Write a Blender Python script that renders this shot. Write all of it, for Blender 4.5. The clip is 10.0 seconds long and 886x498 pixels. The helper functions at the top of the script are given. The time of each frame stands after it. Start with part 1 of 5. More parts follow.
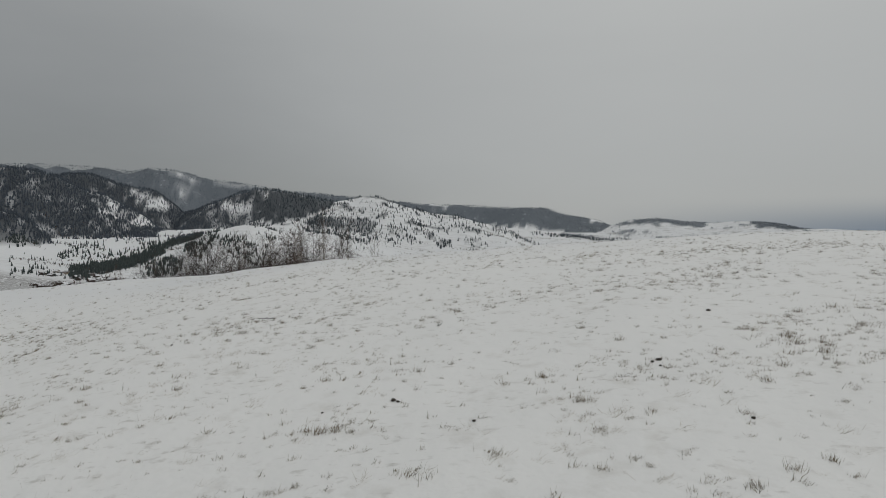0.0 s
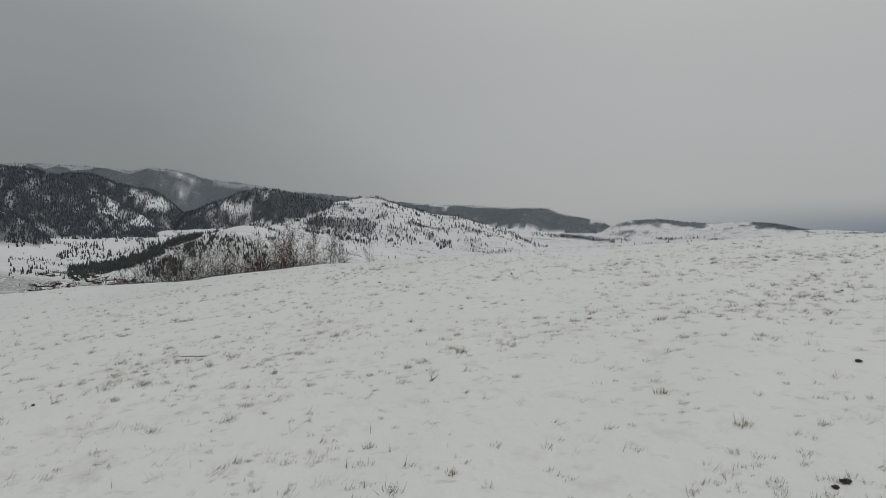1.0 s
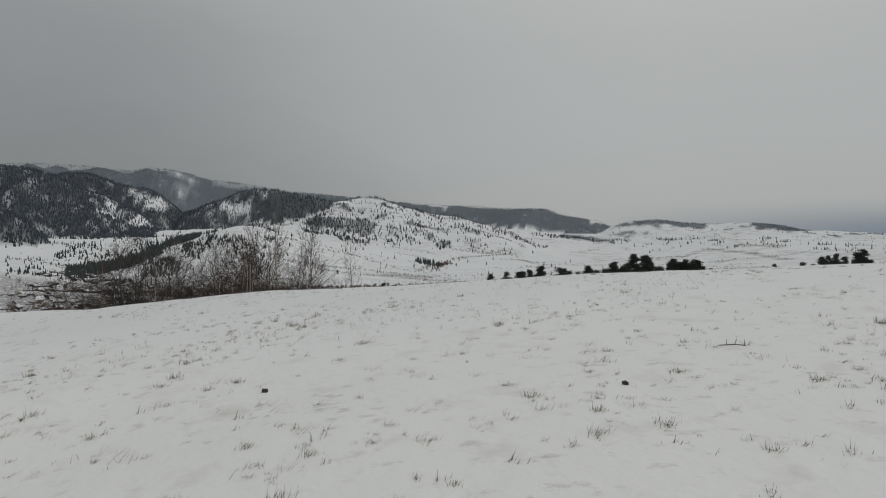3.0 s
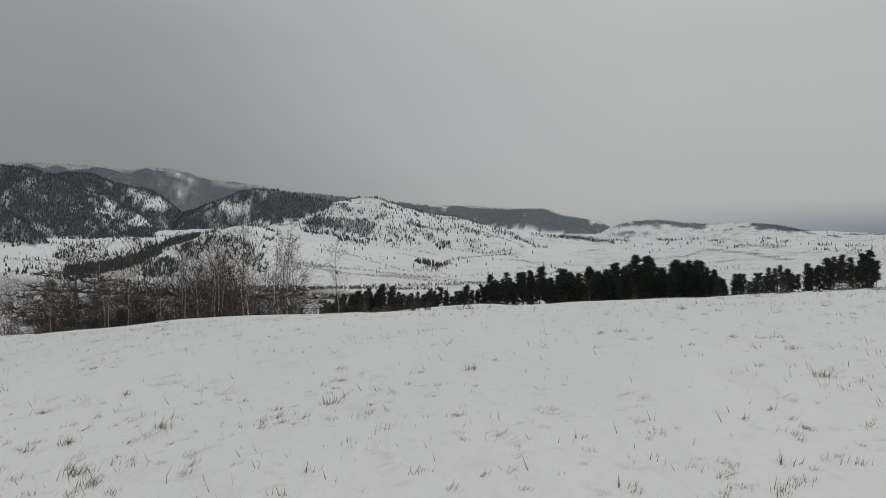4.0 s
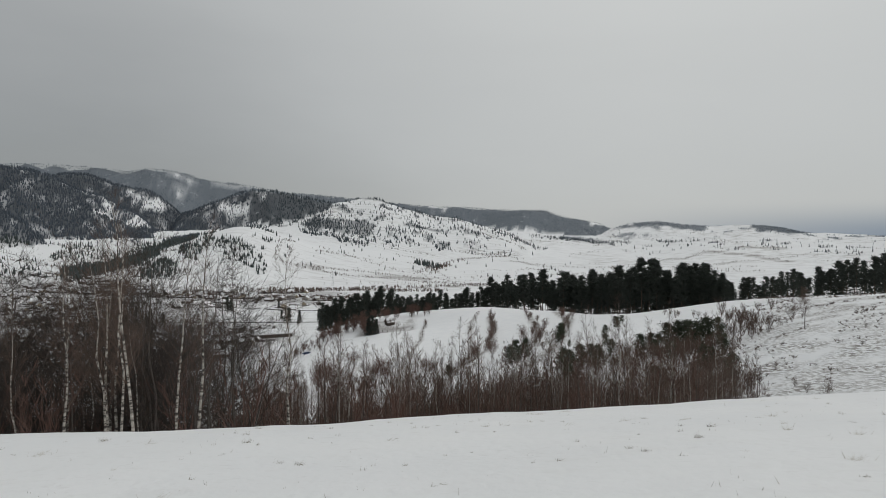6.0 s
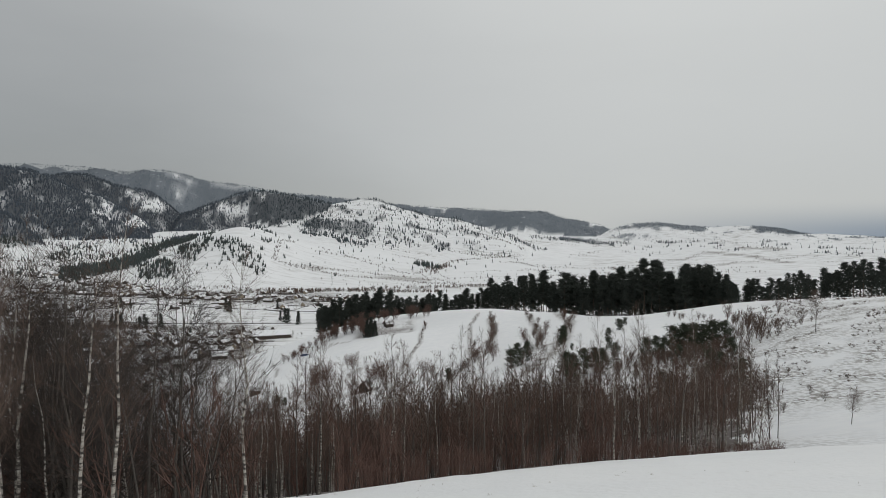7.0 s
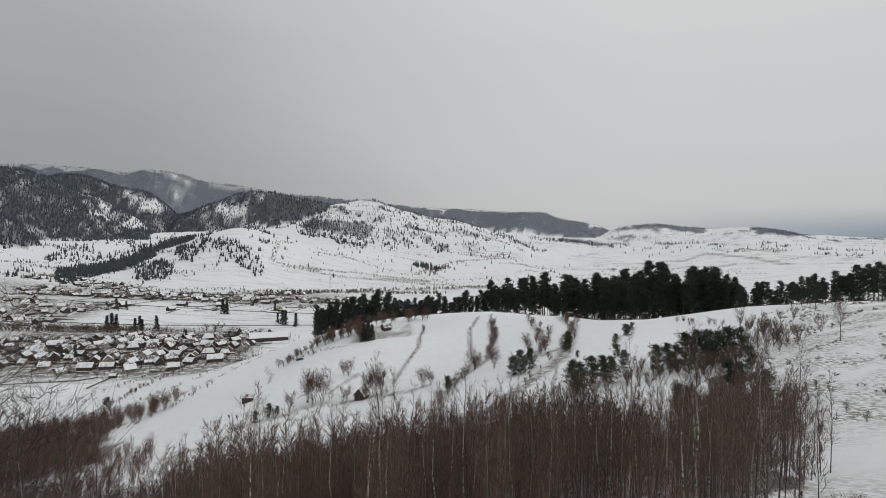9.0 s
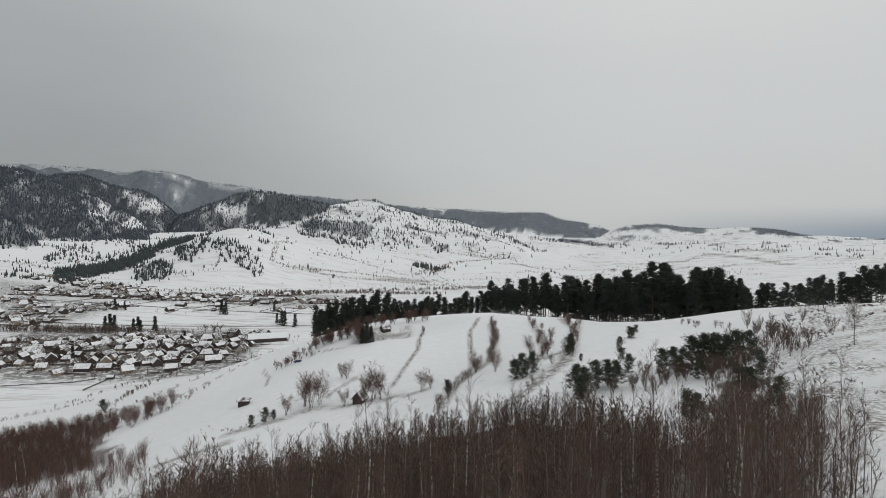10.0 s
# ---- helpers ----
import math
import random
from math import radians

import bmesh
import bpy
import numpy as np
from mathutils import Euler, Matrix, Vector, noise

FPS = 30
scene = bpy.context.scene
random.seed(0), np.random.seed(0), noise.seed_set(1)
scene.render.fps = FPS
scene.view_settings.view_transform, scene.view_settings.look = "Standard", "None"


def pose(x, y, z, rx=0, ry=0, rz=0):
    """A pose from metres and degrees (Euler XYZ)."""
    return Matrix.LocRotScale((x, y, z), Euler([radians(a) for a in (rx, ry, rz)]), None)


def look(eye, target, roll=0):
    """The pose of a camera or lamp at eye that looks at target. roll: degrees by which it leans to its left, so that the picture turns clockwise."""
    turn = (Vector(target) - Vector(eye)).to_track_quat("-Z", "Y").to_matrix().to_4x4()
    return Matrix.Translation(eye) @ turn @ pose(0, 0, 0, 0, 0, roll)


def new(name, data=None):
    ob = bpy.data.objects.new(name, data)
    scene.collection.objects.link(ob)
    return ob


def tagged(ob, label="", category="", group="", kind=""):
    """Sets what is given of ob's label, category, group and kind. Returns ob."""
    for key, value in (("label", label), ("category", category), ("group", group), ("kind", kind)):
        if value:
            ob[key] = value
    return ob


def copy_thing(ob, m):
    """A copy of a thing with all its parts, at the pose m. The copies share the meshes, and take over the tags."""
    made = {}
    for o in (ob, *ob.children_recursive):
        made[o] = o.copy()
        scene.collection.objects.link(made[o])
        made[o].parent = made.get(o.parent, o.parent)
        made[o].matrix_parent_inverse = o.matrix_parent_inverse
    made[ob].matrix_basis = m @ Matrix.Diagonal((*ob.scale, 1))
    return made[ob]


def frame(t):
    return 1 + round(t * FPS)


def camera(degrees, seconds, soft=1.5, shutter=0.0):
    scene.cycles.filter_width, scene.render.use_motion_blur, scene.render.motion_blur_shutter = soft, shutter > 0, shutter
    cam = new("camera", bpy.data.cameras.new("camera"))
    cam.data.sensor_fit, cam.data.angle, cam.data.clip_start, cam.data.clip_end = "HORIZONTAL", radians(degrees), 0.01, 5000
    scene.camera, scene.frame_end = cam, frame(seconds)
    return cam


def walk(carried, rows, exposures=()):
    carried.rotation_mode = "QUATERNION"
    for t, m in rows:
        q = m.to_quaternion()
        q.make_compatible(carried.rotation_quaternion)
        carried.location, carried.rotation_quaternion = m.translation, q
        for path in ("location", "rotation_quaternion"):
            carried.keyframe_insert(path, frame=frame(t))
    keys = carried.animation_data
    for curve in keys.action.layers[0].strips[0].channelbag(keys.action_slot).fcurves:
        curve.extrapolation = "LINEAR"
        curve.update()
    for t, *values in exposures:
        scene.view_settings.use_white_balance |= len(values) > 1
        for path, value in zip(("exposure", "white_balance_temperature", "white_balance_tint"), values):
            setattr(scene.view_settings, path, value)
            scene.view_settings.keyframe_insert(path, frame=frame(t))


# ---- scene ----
cam = camera(75.0, 10.0, soft=0.65)
PATH = [  # seconds, x, y, z, then the turn
    (0.0, 0.000, 0.000, 0.000, 88.300, 0.000, 0.000), (0.5, 0.018, 1.134, 0.015, 88.328, -0.032, 0.001),
    (1.0, 0.031, 2.405, 0.031, 88.350, -0.062, 0.001), (1.5, 0.050, 3.856, 0.062, 88.365, -0.089, -0.002),
    (2.0, 0.069, 5.403, 0.098, 88.374, -0.108, -0.010), (2.5, 0.087, 7.051, 0.142, 88.379, -0.123, -0.025),
    (3.0, 0.109, 8.790, 0.216, 88.379, -0.140, -0.042), (3.5, 0.130, 10.558, 0.269, 88.380, -0.159, -0.059),
    (4.0, 0.150, 12.353, 0.301, 88.388, -0.178, -0.074), (4.5, 0.170, 14.210, 0.354, 88.412, -0.197, -0.088),
    (5.0, 0.169, 16.119, 0.408, 88.448, -0.219, -0.096), (5.5, 0.162, 18.048, 0.444, 88.486, -0.241, -0.099),
    (6.0, 0.159, 19.974, 0.459, 88.521, -0.264, -0.110), (6.5, 0.153, 21.865, 0.452, 88.554, -0.287, -0.127),
    (7.0, 0.140, 23.717, 0.431, 88.587, -0.308, -0.148), (7.5, 0.144, 25.635, 0.430, 88.622, -0.326, -0.174),
    (8.0, 0.141, 27.534, 0.436, 88.657, -0.340, -0.204), (8.5, 0.129, 29.425, 0.447, 88.681, -0.349, -0.226),
    (9.0, 0.121, 31.300, 0.480, 88.704, -0.359, -0.241), (9.5, 0.116, 33.154, 0.514, 88.719, -0.367, -0.247),
    (10.0, 0.116, 35.000, 0.541, 88.729, -0.375, -0.246),
]
EXPOSURES = [(0.0, -0.44), (2.5, -0.44), (4.5, -0.28), (5.5, -0.14), (7.0, 0.0), (10.0, 0.04)]
walk(cam, [(t, pose(*p)) for t, *p in PATH], EXPOSURES)

# ---- sky and light: a closed winter overcast, darker over the mountains ----
world = bpy.data.worlds.new("overcast_sky")
scene.world = world
world.use_nodes = True
wn, wl = world.node_tree.nodes, world.node_tree.links
wn.clear()


def wnode(kind, **inputs):
    n = wn.new(kind)
    for k, v in inputs.items():
        n.inputs[k].default_value = v
    return n


w_out, w_bg = wnode("ShaderNodeOutputWorld"), wnode("ShaderNodeBackground", Strength=1.0)
w_co, w_sep = wnode("ShaderNodeTexCoord"), wnode("ShaderNodeSeparateXYZ")
wl.new(w_co.outputs["Generated"], w_sep.inputs[0])
# brightness from the bearing: low cloud hangs over the range in the north-west
w_side = wnode("ShaderNodeMapRange")
w_side.inputs["From Min"].default_value, w_side.inputs["From Max"].default_value = -0.60, 0.35
wl.new(w_sep.outputs["X"], w_side.inputs["Value"])
w_side.interpolation_type = "SMOOTHSTEP"
w_high = wnode("ShaderNodeMapRange")
w_high.inputs["From Min"].default_value, w_high.inputs["From Max"].default_value = 0.0, 0.42
wl.new(w_sep.outputs["Z"], w_high.inputs["Value"])
w_sum = wn.new("ShaderNodeMath")
w_sum.operation = "MULTIPLY_ADD"
w_sum.inputs[1].default_value = 0.62
wl.new(w_side.outputs[0], w_sum.inputs[0])
w_hi = wn.new("ShaderNodeMath")
w_hi.operation = "MULTIPLY"
w_hi.inputs[1].default_value = 0.38
wl.new(w_high.outputs[0], w_hi.inputs[0])
wl.new(w_hi.outputs[0], w_sum.inputs[2])
w_map = wnode("ShaderNodeMapping")
w_map.inputs["Scale"].default_value = (1.0, 1.0, 3.2)
wl.new(w_co.outputs["Generated"], w_map.inputs[0])
w_noise = wnode("ShaderNodeTexNoise", Scale=1.6, Detail=5.0, Roughness=0.55)
wl.new(w_map.outputs[0], w_noise.inputs["Vector"])
w_add = wn.new("ShaderNodeMath")
w_add.operation = "MULTIPLY_ADD"
w_add.inputs[1].default_value = 0.22
wl.new(w_noise.outputs["Fac"], w_add.inputs[0])
w_off = wn.new("ShaderNodeMath")
w_off.operation = "SUBTRACT"
w_off.inputs[1].default_value = 0.11
wl.new(w_sum.outputs[0], w_off.inputs[0])
wl.new(w_off.outputs[0], w_add.inputs[2])
w_ramp = wn.new("ShaderNodeValToRGB")
for e, (p, c) in zip((w_ramp.color_ramp.elements[0], w_ramp.color_ramp.elements[1]), ((0.0, (0.235, 0.244, 0.247, 1)), (1.0, (0.60, 0.612, 0.603, 1)))):
    e.position, e.color = p, c
e = w_ramp.color_ramp.elements.new(0.5)
e.color = (0.46, 0.473, 0.472, 1)
wl.new(w_add.outputs[0], w_ramp.inputs[0])
# a thin band of blue distance, low in the east
w_band = wnode("ShaderNodeMapRange")
w_band.inputs["From Min"].default_value, w_band.inputs["From Max"].default_value = 0.055, 0.0
w_band.interpolation_type = "SMOOTHSTEP"
wl.new(w_sep.outputs["Z"], w_band.inputs["Value"])
w_east = wnode("ShaderNodeMapRange")
w_east.inputs["From Min"].default_value, w_east.inputs["From Max"].default_value = 0.25, 0.75
wl.new(w_sep.outputs["X"], w_east.inputs["Value"])
w_fac = wn.new("ShaderNodeMath")
w_fac.operation = "MULTIPLY"
wl.new(w_band.outputs[0], w_fac.inputs[0])
wl.new(w_east.outputs[0], w_fac.inputs[1])
w_mix = wn.new("ShaderNodeMixRGB")
w_mix.inputs["Color2"].default_value = (0.145, 0.205, 0.285, 1)
wl.new(w_fac.outputs[0], w_mix.inputs["Fac"])
wl.new(w_ramp.outputs[0], w_mix.inputs["Color1"])
# a little clear-sky light comes through the cloud
w_sky = wn.new("ShaderNodeTexSky")
w_sky.sky_type, w_sky.sun_disc = "NISHITA", False
w_sky.sun_elevation, w_sky.sun_rotation = radians(32), radians(120)
w_scale = wn.new("ShaderNodeMixRGB")
w_scale.blend_type = "ADD"
w_scale.inputs["Fac"].default_value = 0.005
wl.new(w_mix.outputs[0], w_scale.inputs["Color1"])
wl.new(w_sky.outputs[0], w_scale.inputs["Color2"])
wl.new(w_scale.outputs[0], w_bg.inputs["Color"])
# an overcast sky grows brighter towards the zenith
w_zen = wnode("ShaderNodeMapRange")
w_zen.inputs["From Min"].default_value, w_zen.inputs["From Max"].default_value = 0.30, 1.0
w_zen.inputs["To Min"].default_value, w_zen.inputs["To Max"].default_value = 1.0, 1.28
wl.new(w_sep.outputs["Z"], w_zen.inputs["Value"])
wl.new(w_zen.outputs[0], w_bg.inputs["Strength"])
wl.new(w_bg.outputs[0], w_out.inputs[0])

sun = new("sun", bpy.data.lights.new("sun", "SUN"))
sun.data.energy, sun.data.angle, sun.data.color = 0.5, radians(25), (1.0, 0.98, 0.95)
sun.matrix_world = look((0, 0, 0), (-math.sin(radians(120)), -math.cos(radians(120)), -math.tan(radians(32))))

# ---- the lie of the land ----


def smooth(a, b, v):
    u = np.clip((np.asarray(v, float) - a) / (b - a), 0, 1)
    return u * u * (3 - 2 * u)


def hash2(i, j, seed):
    v = np.sin(i * 127.1 + j * 311.7 + seed * 74.7) * 43758.5453
    return v - np.floor(v)


def value_noise(x, y, seed=0):
    i, j = np.floor(x), np.floor(y)
    u, v = x - i, y - j
    u, v = u * u * (3 - 2 * u), v * v * (3 - 2 * v)
    a, b = hash2(i, j, seed), hash2(i + 1, j, seed)
    c, d = hash2(i, j + 1, seed), hash2(i + 1, j + 1, seed)
    return (a + (b - a) * u) * (1 - v) + (c + (d - c) * u) * v


def fbm(x, y, octaves=4, seed=0):
    x, y = np.asarray(x, float), np.asarray(y, float)
    total, amp, norm = 0, 1.0, 0
    for k in range(octaves):
        total = total + amp * (value_noise(x * 2 ** k + 17.3 * k, y * 2 ** k - 9.1 * k, seed + k) - 0.5)
        norm, amp = norm + amp, amp * 0.5
    return total / norm * 2


# the snowy brow that the flight starts over: heights along its middle, and its sideways tilt
BROW_Y = [-80, -30, 0, 6, 9, 12, 17, 20, 23, 26, 29, 33, 38, 44, 52, 60]
BROW_Z = [-5.0, -3.4, -1.62, -1.20, -0.97, -0.80, -0.63, -0.76, -1.13, -1.74, -2.52, -3.72, -5.68, -8.25, -11.6, -14.9]


def spline(xs, ys, v):
    """A smooth curve through knots (Hermite, with finite differences)."""
    xs, ys, v = np.array(xs, float), np.array(ys, float), np.asarray(v, float)
    m = np.gradient(ys, xs)
    i = np.clip(np.searchsorted(xs, v) - 1, 0, len(xs) - 2)
    h = xs[i + 1] - xs[i]
    t = np.clip((v - xs[i]) / h, 0, 1)
    return ((1 + 2 * t) * (1 - t) ** 2 * ys[i] + t * (1 - t) ** 2 * h * m[i] + t * t * (3 - 2 * t) * ys[i + 1] + t * t * (t - 1) * h * m[i + 1])


def brow(x, y):
    tilt = 0.080 - 0.050 * smooth(14, 25, y) + 0.075 * smooth(28, 38, y)
    tilt = tilt + np.where(x < 0, 0.025 * smooth(24, 12, y) + 0.05 * smooth(31, 38, y), 0.0)
    drop = (0.36 * smooth(-3, -10, x) + 0.0065 * np.minimum(x + 9, 0) ** 2) * smooth(30, 21, y)
    reach = np.where(x > 0, 12.0, 24.0)
    return spline(BROW_Y, BROW_Z, y) + tilt * reach * np.tanh(x / reach) - np.minimum(drop, 9)


# the gully, the knoll with its strip fields, and the village's valley
FLOOR = -122.0
HILLS = [
    (19.6, 335, -40.2), (60, 310, -38.2), (81, 270, -34), (89, 250, -30.5), (100, 230, -24.1), (116, 225, -21.8), (132, 205, -18.3),
    (21, 267, -42.1), (22, 181, -35.2), (36, 185, -31), (63.7, 161, -27.2), (76, 140, -19), (40, 79, -17.6), (0, 110, -35.5),
    (-25, 325, -51.9), (-32, 290, -46.8), (-19, 213, -50), (-69, 238, -59.1), (-51, 205, -56), (-105, 255, -72), (-41, 335, -49.7),
    (-71, 325, -63.1), (3.4, 185, -41), (-110, 365, -73), (-55, 120, -47), (45, 118, -27), (-120, 160, -70), (260, 300, -36),
    (68, 338, -45), (93, 300, -41), (106, 278, -37.5), (122, 262, -31),
]


def plate(knots, x, y):
    """Thin-plate surface through (x, y, z) knots."""
    k = np.array(knots, float)
    s = 100.0
    px, py = k[:, 0] / s, k[:, 1] / s

    def basis(r2):
        return 0.5 * r2 * np.log(r2 + 1e-12)
    n = len(k)
    A = np.zeros((n + 3, n + 3))
    A[:n, :n] = basis((px[:, None] - px) ** 2 + (py[:, None] - py) ** 2) + np.eye(n) * 0.0004
    A[:n, n], A[:n, n + 1], A[:n, n + 2] = 1, px, py
    A[n:, :n] = A[:n, n:].T
    w = np.linalg.solve(A, np.concatenate([k[:, 2], np.zeros(3)]))
    qx, qy = np.asarray(x, float) / s, np.asarray(y, float) / s
    out = w[n] + w[n + 1] * qx + w[n + 2] * qy
    for i in range(n):
        out = out + w[i] * basis((qx - px[i]) ** 2 + (qy - py[i]) ** 2)
    return out


near_knots = [(x, y, float(brow(np.float64(x), np.float64(y)))) for x in (-30, -12, 6, 24) for y in (-20, 20, 40, 58)]
# the valley floor's rim, and the shelf behind the pines
floor_knots = [(x, y, FLOOR) for x, y in ((-300, 430), (-240, 560), (-190, 650), (-150, 760), (-400, 700), (-420, 480), (-100, 950), (-500, 1000))]
rim_knots = [(60, 480, -64), (36, 455, -60), (-60, 430, -65), (-60, 520, -96), (150, 420, -64), (300, 560, -75), (150, 760, -112), (420, 900, -116), (-250, 250, -100), (-200, 90, -72),
             (-80, -60, -22), (90, -40, -1), (160, 60, -6), (220, 180, -14)]

# the far fells: the valley's rise by bearing, as the line of sight at which the ground stands at each distance
BEARING = [0, 100, 200, 300, 420, 540, 660, 780, 900, 1020, 1140, 1300, 1450, 1568]
FELLS = {
    1200: [522] * 14,
    1600: [466, 468, 468, 446, 404, 440, 462, 478, 484, 487, 488, 488, 488, 488],
    1850: [430, 428, 426, 424, 412, 424, 440, 460, 470, 478, 480, 480, 482, 482],
    2300: [420, 418, 416, 414, 410, 408, 415, 428, 445, 460, 466, 468, 470, 472],
    2800: [424, 422, 418, 414, 408, 402, 402, 408, 422, 436, 445, 440, 448, 450],
    3600: [420, 418, 414, 410, 405, 400, 398, 400, 406, 416, 405, 409, 420, 426],
    4200: [420, 418, 414, 410, 405, 400, 398, 400, 406, 414, 412, 414, 418, 423],
    4700: [430, 430, 430, 430, 425, 420, 415, 415, 415, 420, 424, 426, 428, 432],
}
# ridges that stand on it: crest distance, run of the front and back slopes, and the crest's line by bearing
RIDGES = {
    "spur": (1900, 125, 90, (-120, -40, 0, 34, 63, 82, 100), (352, 370, 381, 399, 424, 452, 480)),
    "flank": (2330, 380, 260, (-120, -40, 42, 84, 126, 168, 210, 244, 270, 296, 320), (292, 296, 302, 315, 334, 350, 370, 390, 412, 428, 440)),
    "shoulder": (2950, 380, 200, (60, 110, 160, 202, 236, 269, 295, 320, 345), (318, 308, 316, 331, 339, 346, 365, 388, 425)),
    "forehill": (2640, 330, 220, (285, 312, 337, 379, 413, 446, 480, 520, 560, 610), (432, 388, 374, 359, 347, 342, 345, 351, 358, 372)),
    "hill": (2720, 640, 260, (400, 425, 476, 520, 555, 593, 626, 660, 690, 727, 760, 803, 850, 890, 940), (420, 392, 378, 377, 372, 362, 358, 358, 365, 376, 386, 391, 404, 414, 440)),
    "massif": (3620, 560, 330, (120, 180, 236, 261, 295, 337, 358, 400, 442, 484, 540, 600, 660, 720), (345, 314, 305, 302, 304, 314, 322, 328, 334, 342, 348, 353, 361, 385)),
    "wooded_ridge": (3580, 330, 260, (600, 660, 702, 753, 795, 820, 870, 921, 959, 984, 1020, 1060, 1095), (380, 362, 364, 369, 372, 371, 377, 376, 377, 384, 393, 402, 420)),
    "east_rise": (3600, 420, 300, (1060, 1090, 1130, 1165, 1200, 1260, 1330, 1390, 1430, 1480), (420, 407, 399, 397, 402, 405, 404, 410, 420, 436)),
    "back_range": (4250, 300, 250, (-120, 0, 60, 110, 170, 240, 300), (300, 294, 293, 296, 301, 310, 330)),
}
RIDGE_NAMES = list(RIDGES)
EYE = (0.1, 35.0, 0.54)


def bearing(x, y):
    """The bearing and distance by which the far country is laid out."""
    dx, dy = np.asarray(x, float) - EYE[0], np.asarray(y, float) - EYE[1]
    az = np.arctan2(dx, dy)
    return np.tan(np.clip(az - 0.0043, -1.2, 1.2)) * 1021.7 + 784, np.hypot(dx, dy)


def fell_sight(u, r):
    """The line of sight to the fells, and which ridge the ground belongs to (-1: the open rise)."""
    shape = np.shape(u)
    u, r = np.ravel(u), np.ravel(r)
    rr = np.array(sorted(FELLS))
    cols = np.array([spline(BEARING, FELLS[q], np.clip(u, 0, 1568)) for q in rr])
    k = np.clip(np.searchsorted(rr, r) - 1, 0, len(rr) - 2)
    t = np.clip((r - rr[k]) / (rr[k + 1] - rr[k]), 0, 1)
    t = 0.5 * t + 0.5 * t * t * (3 - 2 * t)
    n = np.arange(len(u))
    sight = cols[k, n] * (1 - t) + cols[k + 1, n] * t
    which, foot = np.full(len(u), -1), np.maximum(sight, 425.0)
    for i, (far, front, back, us, ys) in enumerate(RIDGES.values()):
        crest = spline(us, ys, np.clip(u, us[0], us[-1]))
        away = far + 90 * fbm(u / 70, u * 0 + i, 2, 50 + i) - r
        rise = np.where(away > 0, 1 - np.clip(away / front, 0, 1) ** 1.15, 1 - smooth(0, back, -away))
        inside = (u > us[0] - 40) & (u < us[-1]) & (rise > 0)
        line = np.where(inside, foot + (crest - foot) * rise, 999.0)
        which = np.where(line < sight, i, which)
        sight = np.minimum(sight, line)
    return sight.reshape(shape), which.reshape(shape)


def fells(x, y):
    u, r = bearing(x, y)
    az = np.arctan2(x - EYE[0], y - EYE[1])
    sight, _ = fell_sight(np.clip(u, -120, 1690), r)
    level = 418.4 + (np.clip(u, 0, 1568) - 784) * 0.0064
    depth = r * np.cos(np.clip(az, -0.75, 0.75))
    return EYE[2] + depth * (level - sight) / 1021.7


def land(x, y):
    x, y = np.asarray(x, float), np.asarray(y, float)
    r = np.hypot(x - EYE[0], y - EYE[1])
    z = np.maximum(plate(near_knots + HILLS + floor_knots + rim_knots, x, y), FLOOR - 0.6) + 0.6 * fbm(x / 60, y / 60, 3, 5) * smooth(60, 120, r)
    z = np.where(z < FLOOR + 6, FLOOR + 6 * np.exp((z - FLOOR - 6) / 6) - 0.0, z)
    w = np.maximum(smooth(36, 60, y), smooth(22, 40, np.abs(x)))
    w = np.maximum(w, smooth(-10, -60, y))
    z = brow(x, np.clip(y, -80, 60)) * (1 - w) + z * w
    far = smooth(800, 1200, r)
    z = z * (1 - far) + np.where(far > 0, fells(x, y), 0) * far
    rough = smooth(1500, 2300, r) * smooth(5000, 3000, r)
    z = z + rough * (9 * fbm(x / 260, y / 260, 5, 11) - 13 * np.abs(fbm(x / 150, y / 210, 3, 17)) + 4) + smooth(1250, 1700, r) * 3.0 * fbm(x / 90, y / 90, 3, 2)
    # drifts and hummocks in the near snow
    close = smooth(70, 30, r)
    z = z + close * (0.075 * fbm(x / 3.1, y / 2.3, 3, 21) + 0.024 * fbm(x / 0.7, y / 0.55, 3, 23))
    return z


# the gully wood's edges
NEAR_EDGE_X = [-60, -30, -16, -9, -5, 0, 8, 16, 22, 30]
NEAR_EDGE_Y = [44, 37, 34.5, 34, 38, 43.5, 50, 57, 60, 70]


def in_wood(x, y):
    far_edge = np.interp(x, [-90, -60, -45, -30, -15, 0, 12, 22, 29, 35, 42, 49, 56, 74], [92, 104, 130, 148, 154, 156, 152, 150, 136, 118, 117, 132, 147, 150])
    right = np.interp(y, [40, 64, 74, 90, 110, 120, 140, 160], [20.5, 22.5, 28, 38, 50.5, 55, 63, 72])
    right = right - 1.5 + 5 * fbm(np.asarray(x) / 5, np.asarray(y) / 7, 2, 91)
    return (y > np.interp(x, NEAR_EDGE_X, NEAR_EDGE_Y)) & (x < right) & (y < far_edge) & ((y < 90) | (x > -36 - 0.25 * (y - 45)))


# a fan of rows round the start, fine ahead and coarse behind
HUB = (0.0, -3.0)
ahead = np.radians(np.arange(-47, 47.01, 0.22))
behind = np.radians(np.linspace(47, 313, 54)[1:-1])
AZ = np.concatenate([ahead, behind])
RAD = 1.2 * np.exp(np.arange(0, 500) * math.log(4650 / 1.2) / 499)
GX = HUB[0] + np.sin(AZ)[:, None] * RAD
GY = HUB[1] + np.cos(AZ)[:, None] * RAD
GZ = land(GX, GY)


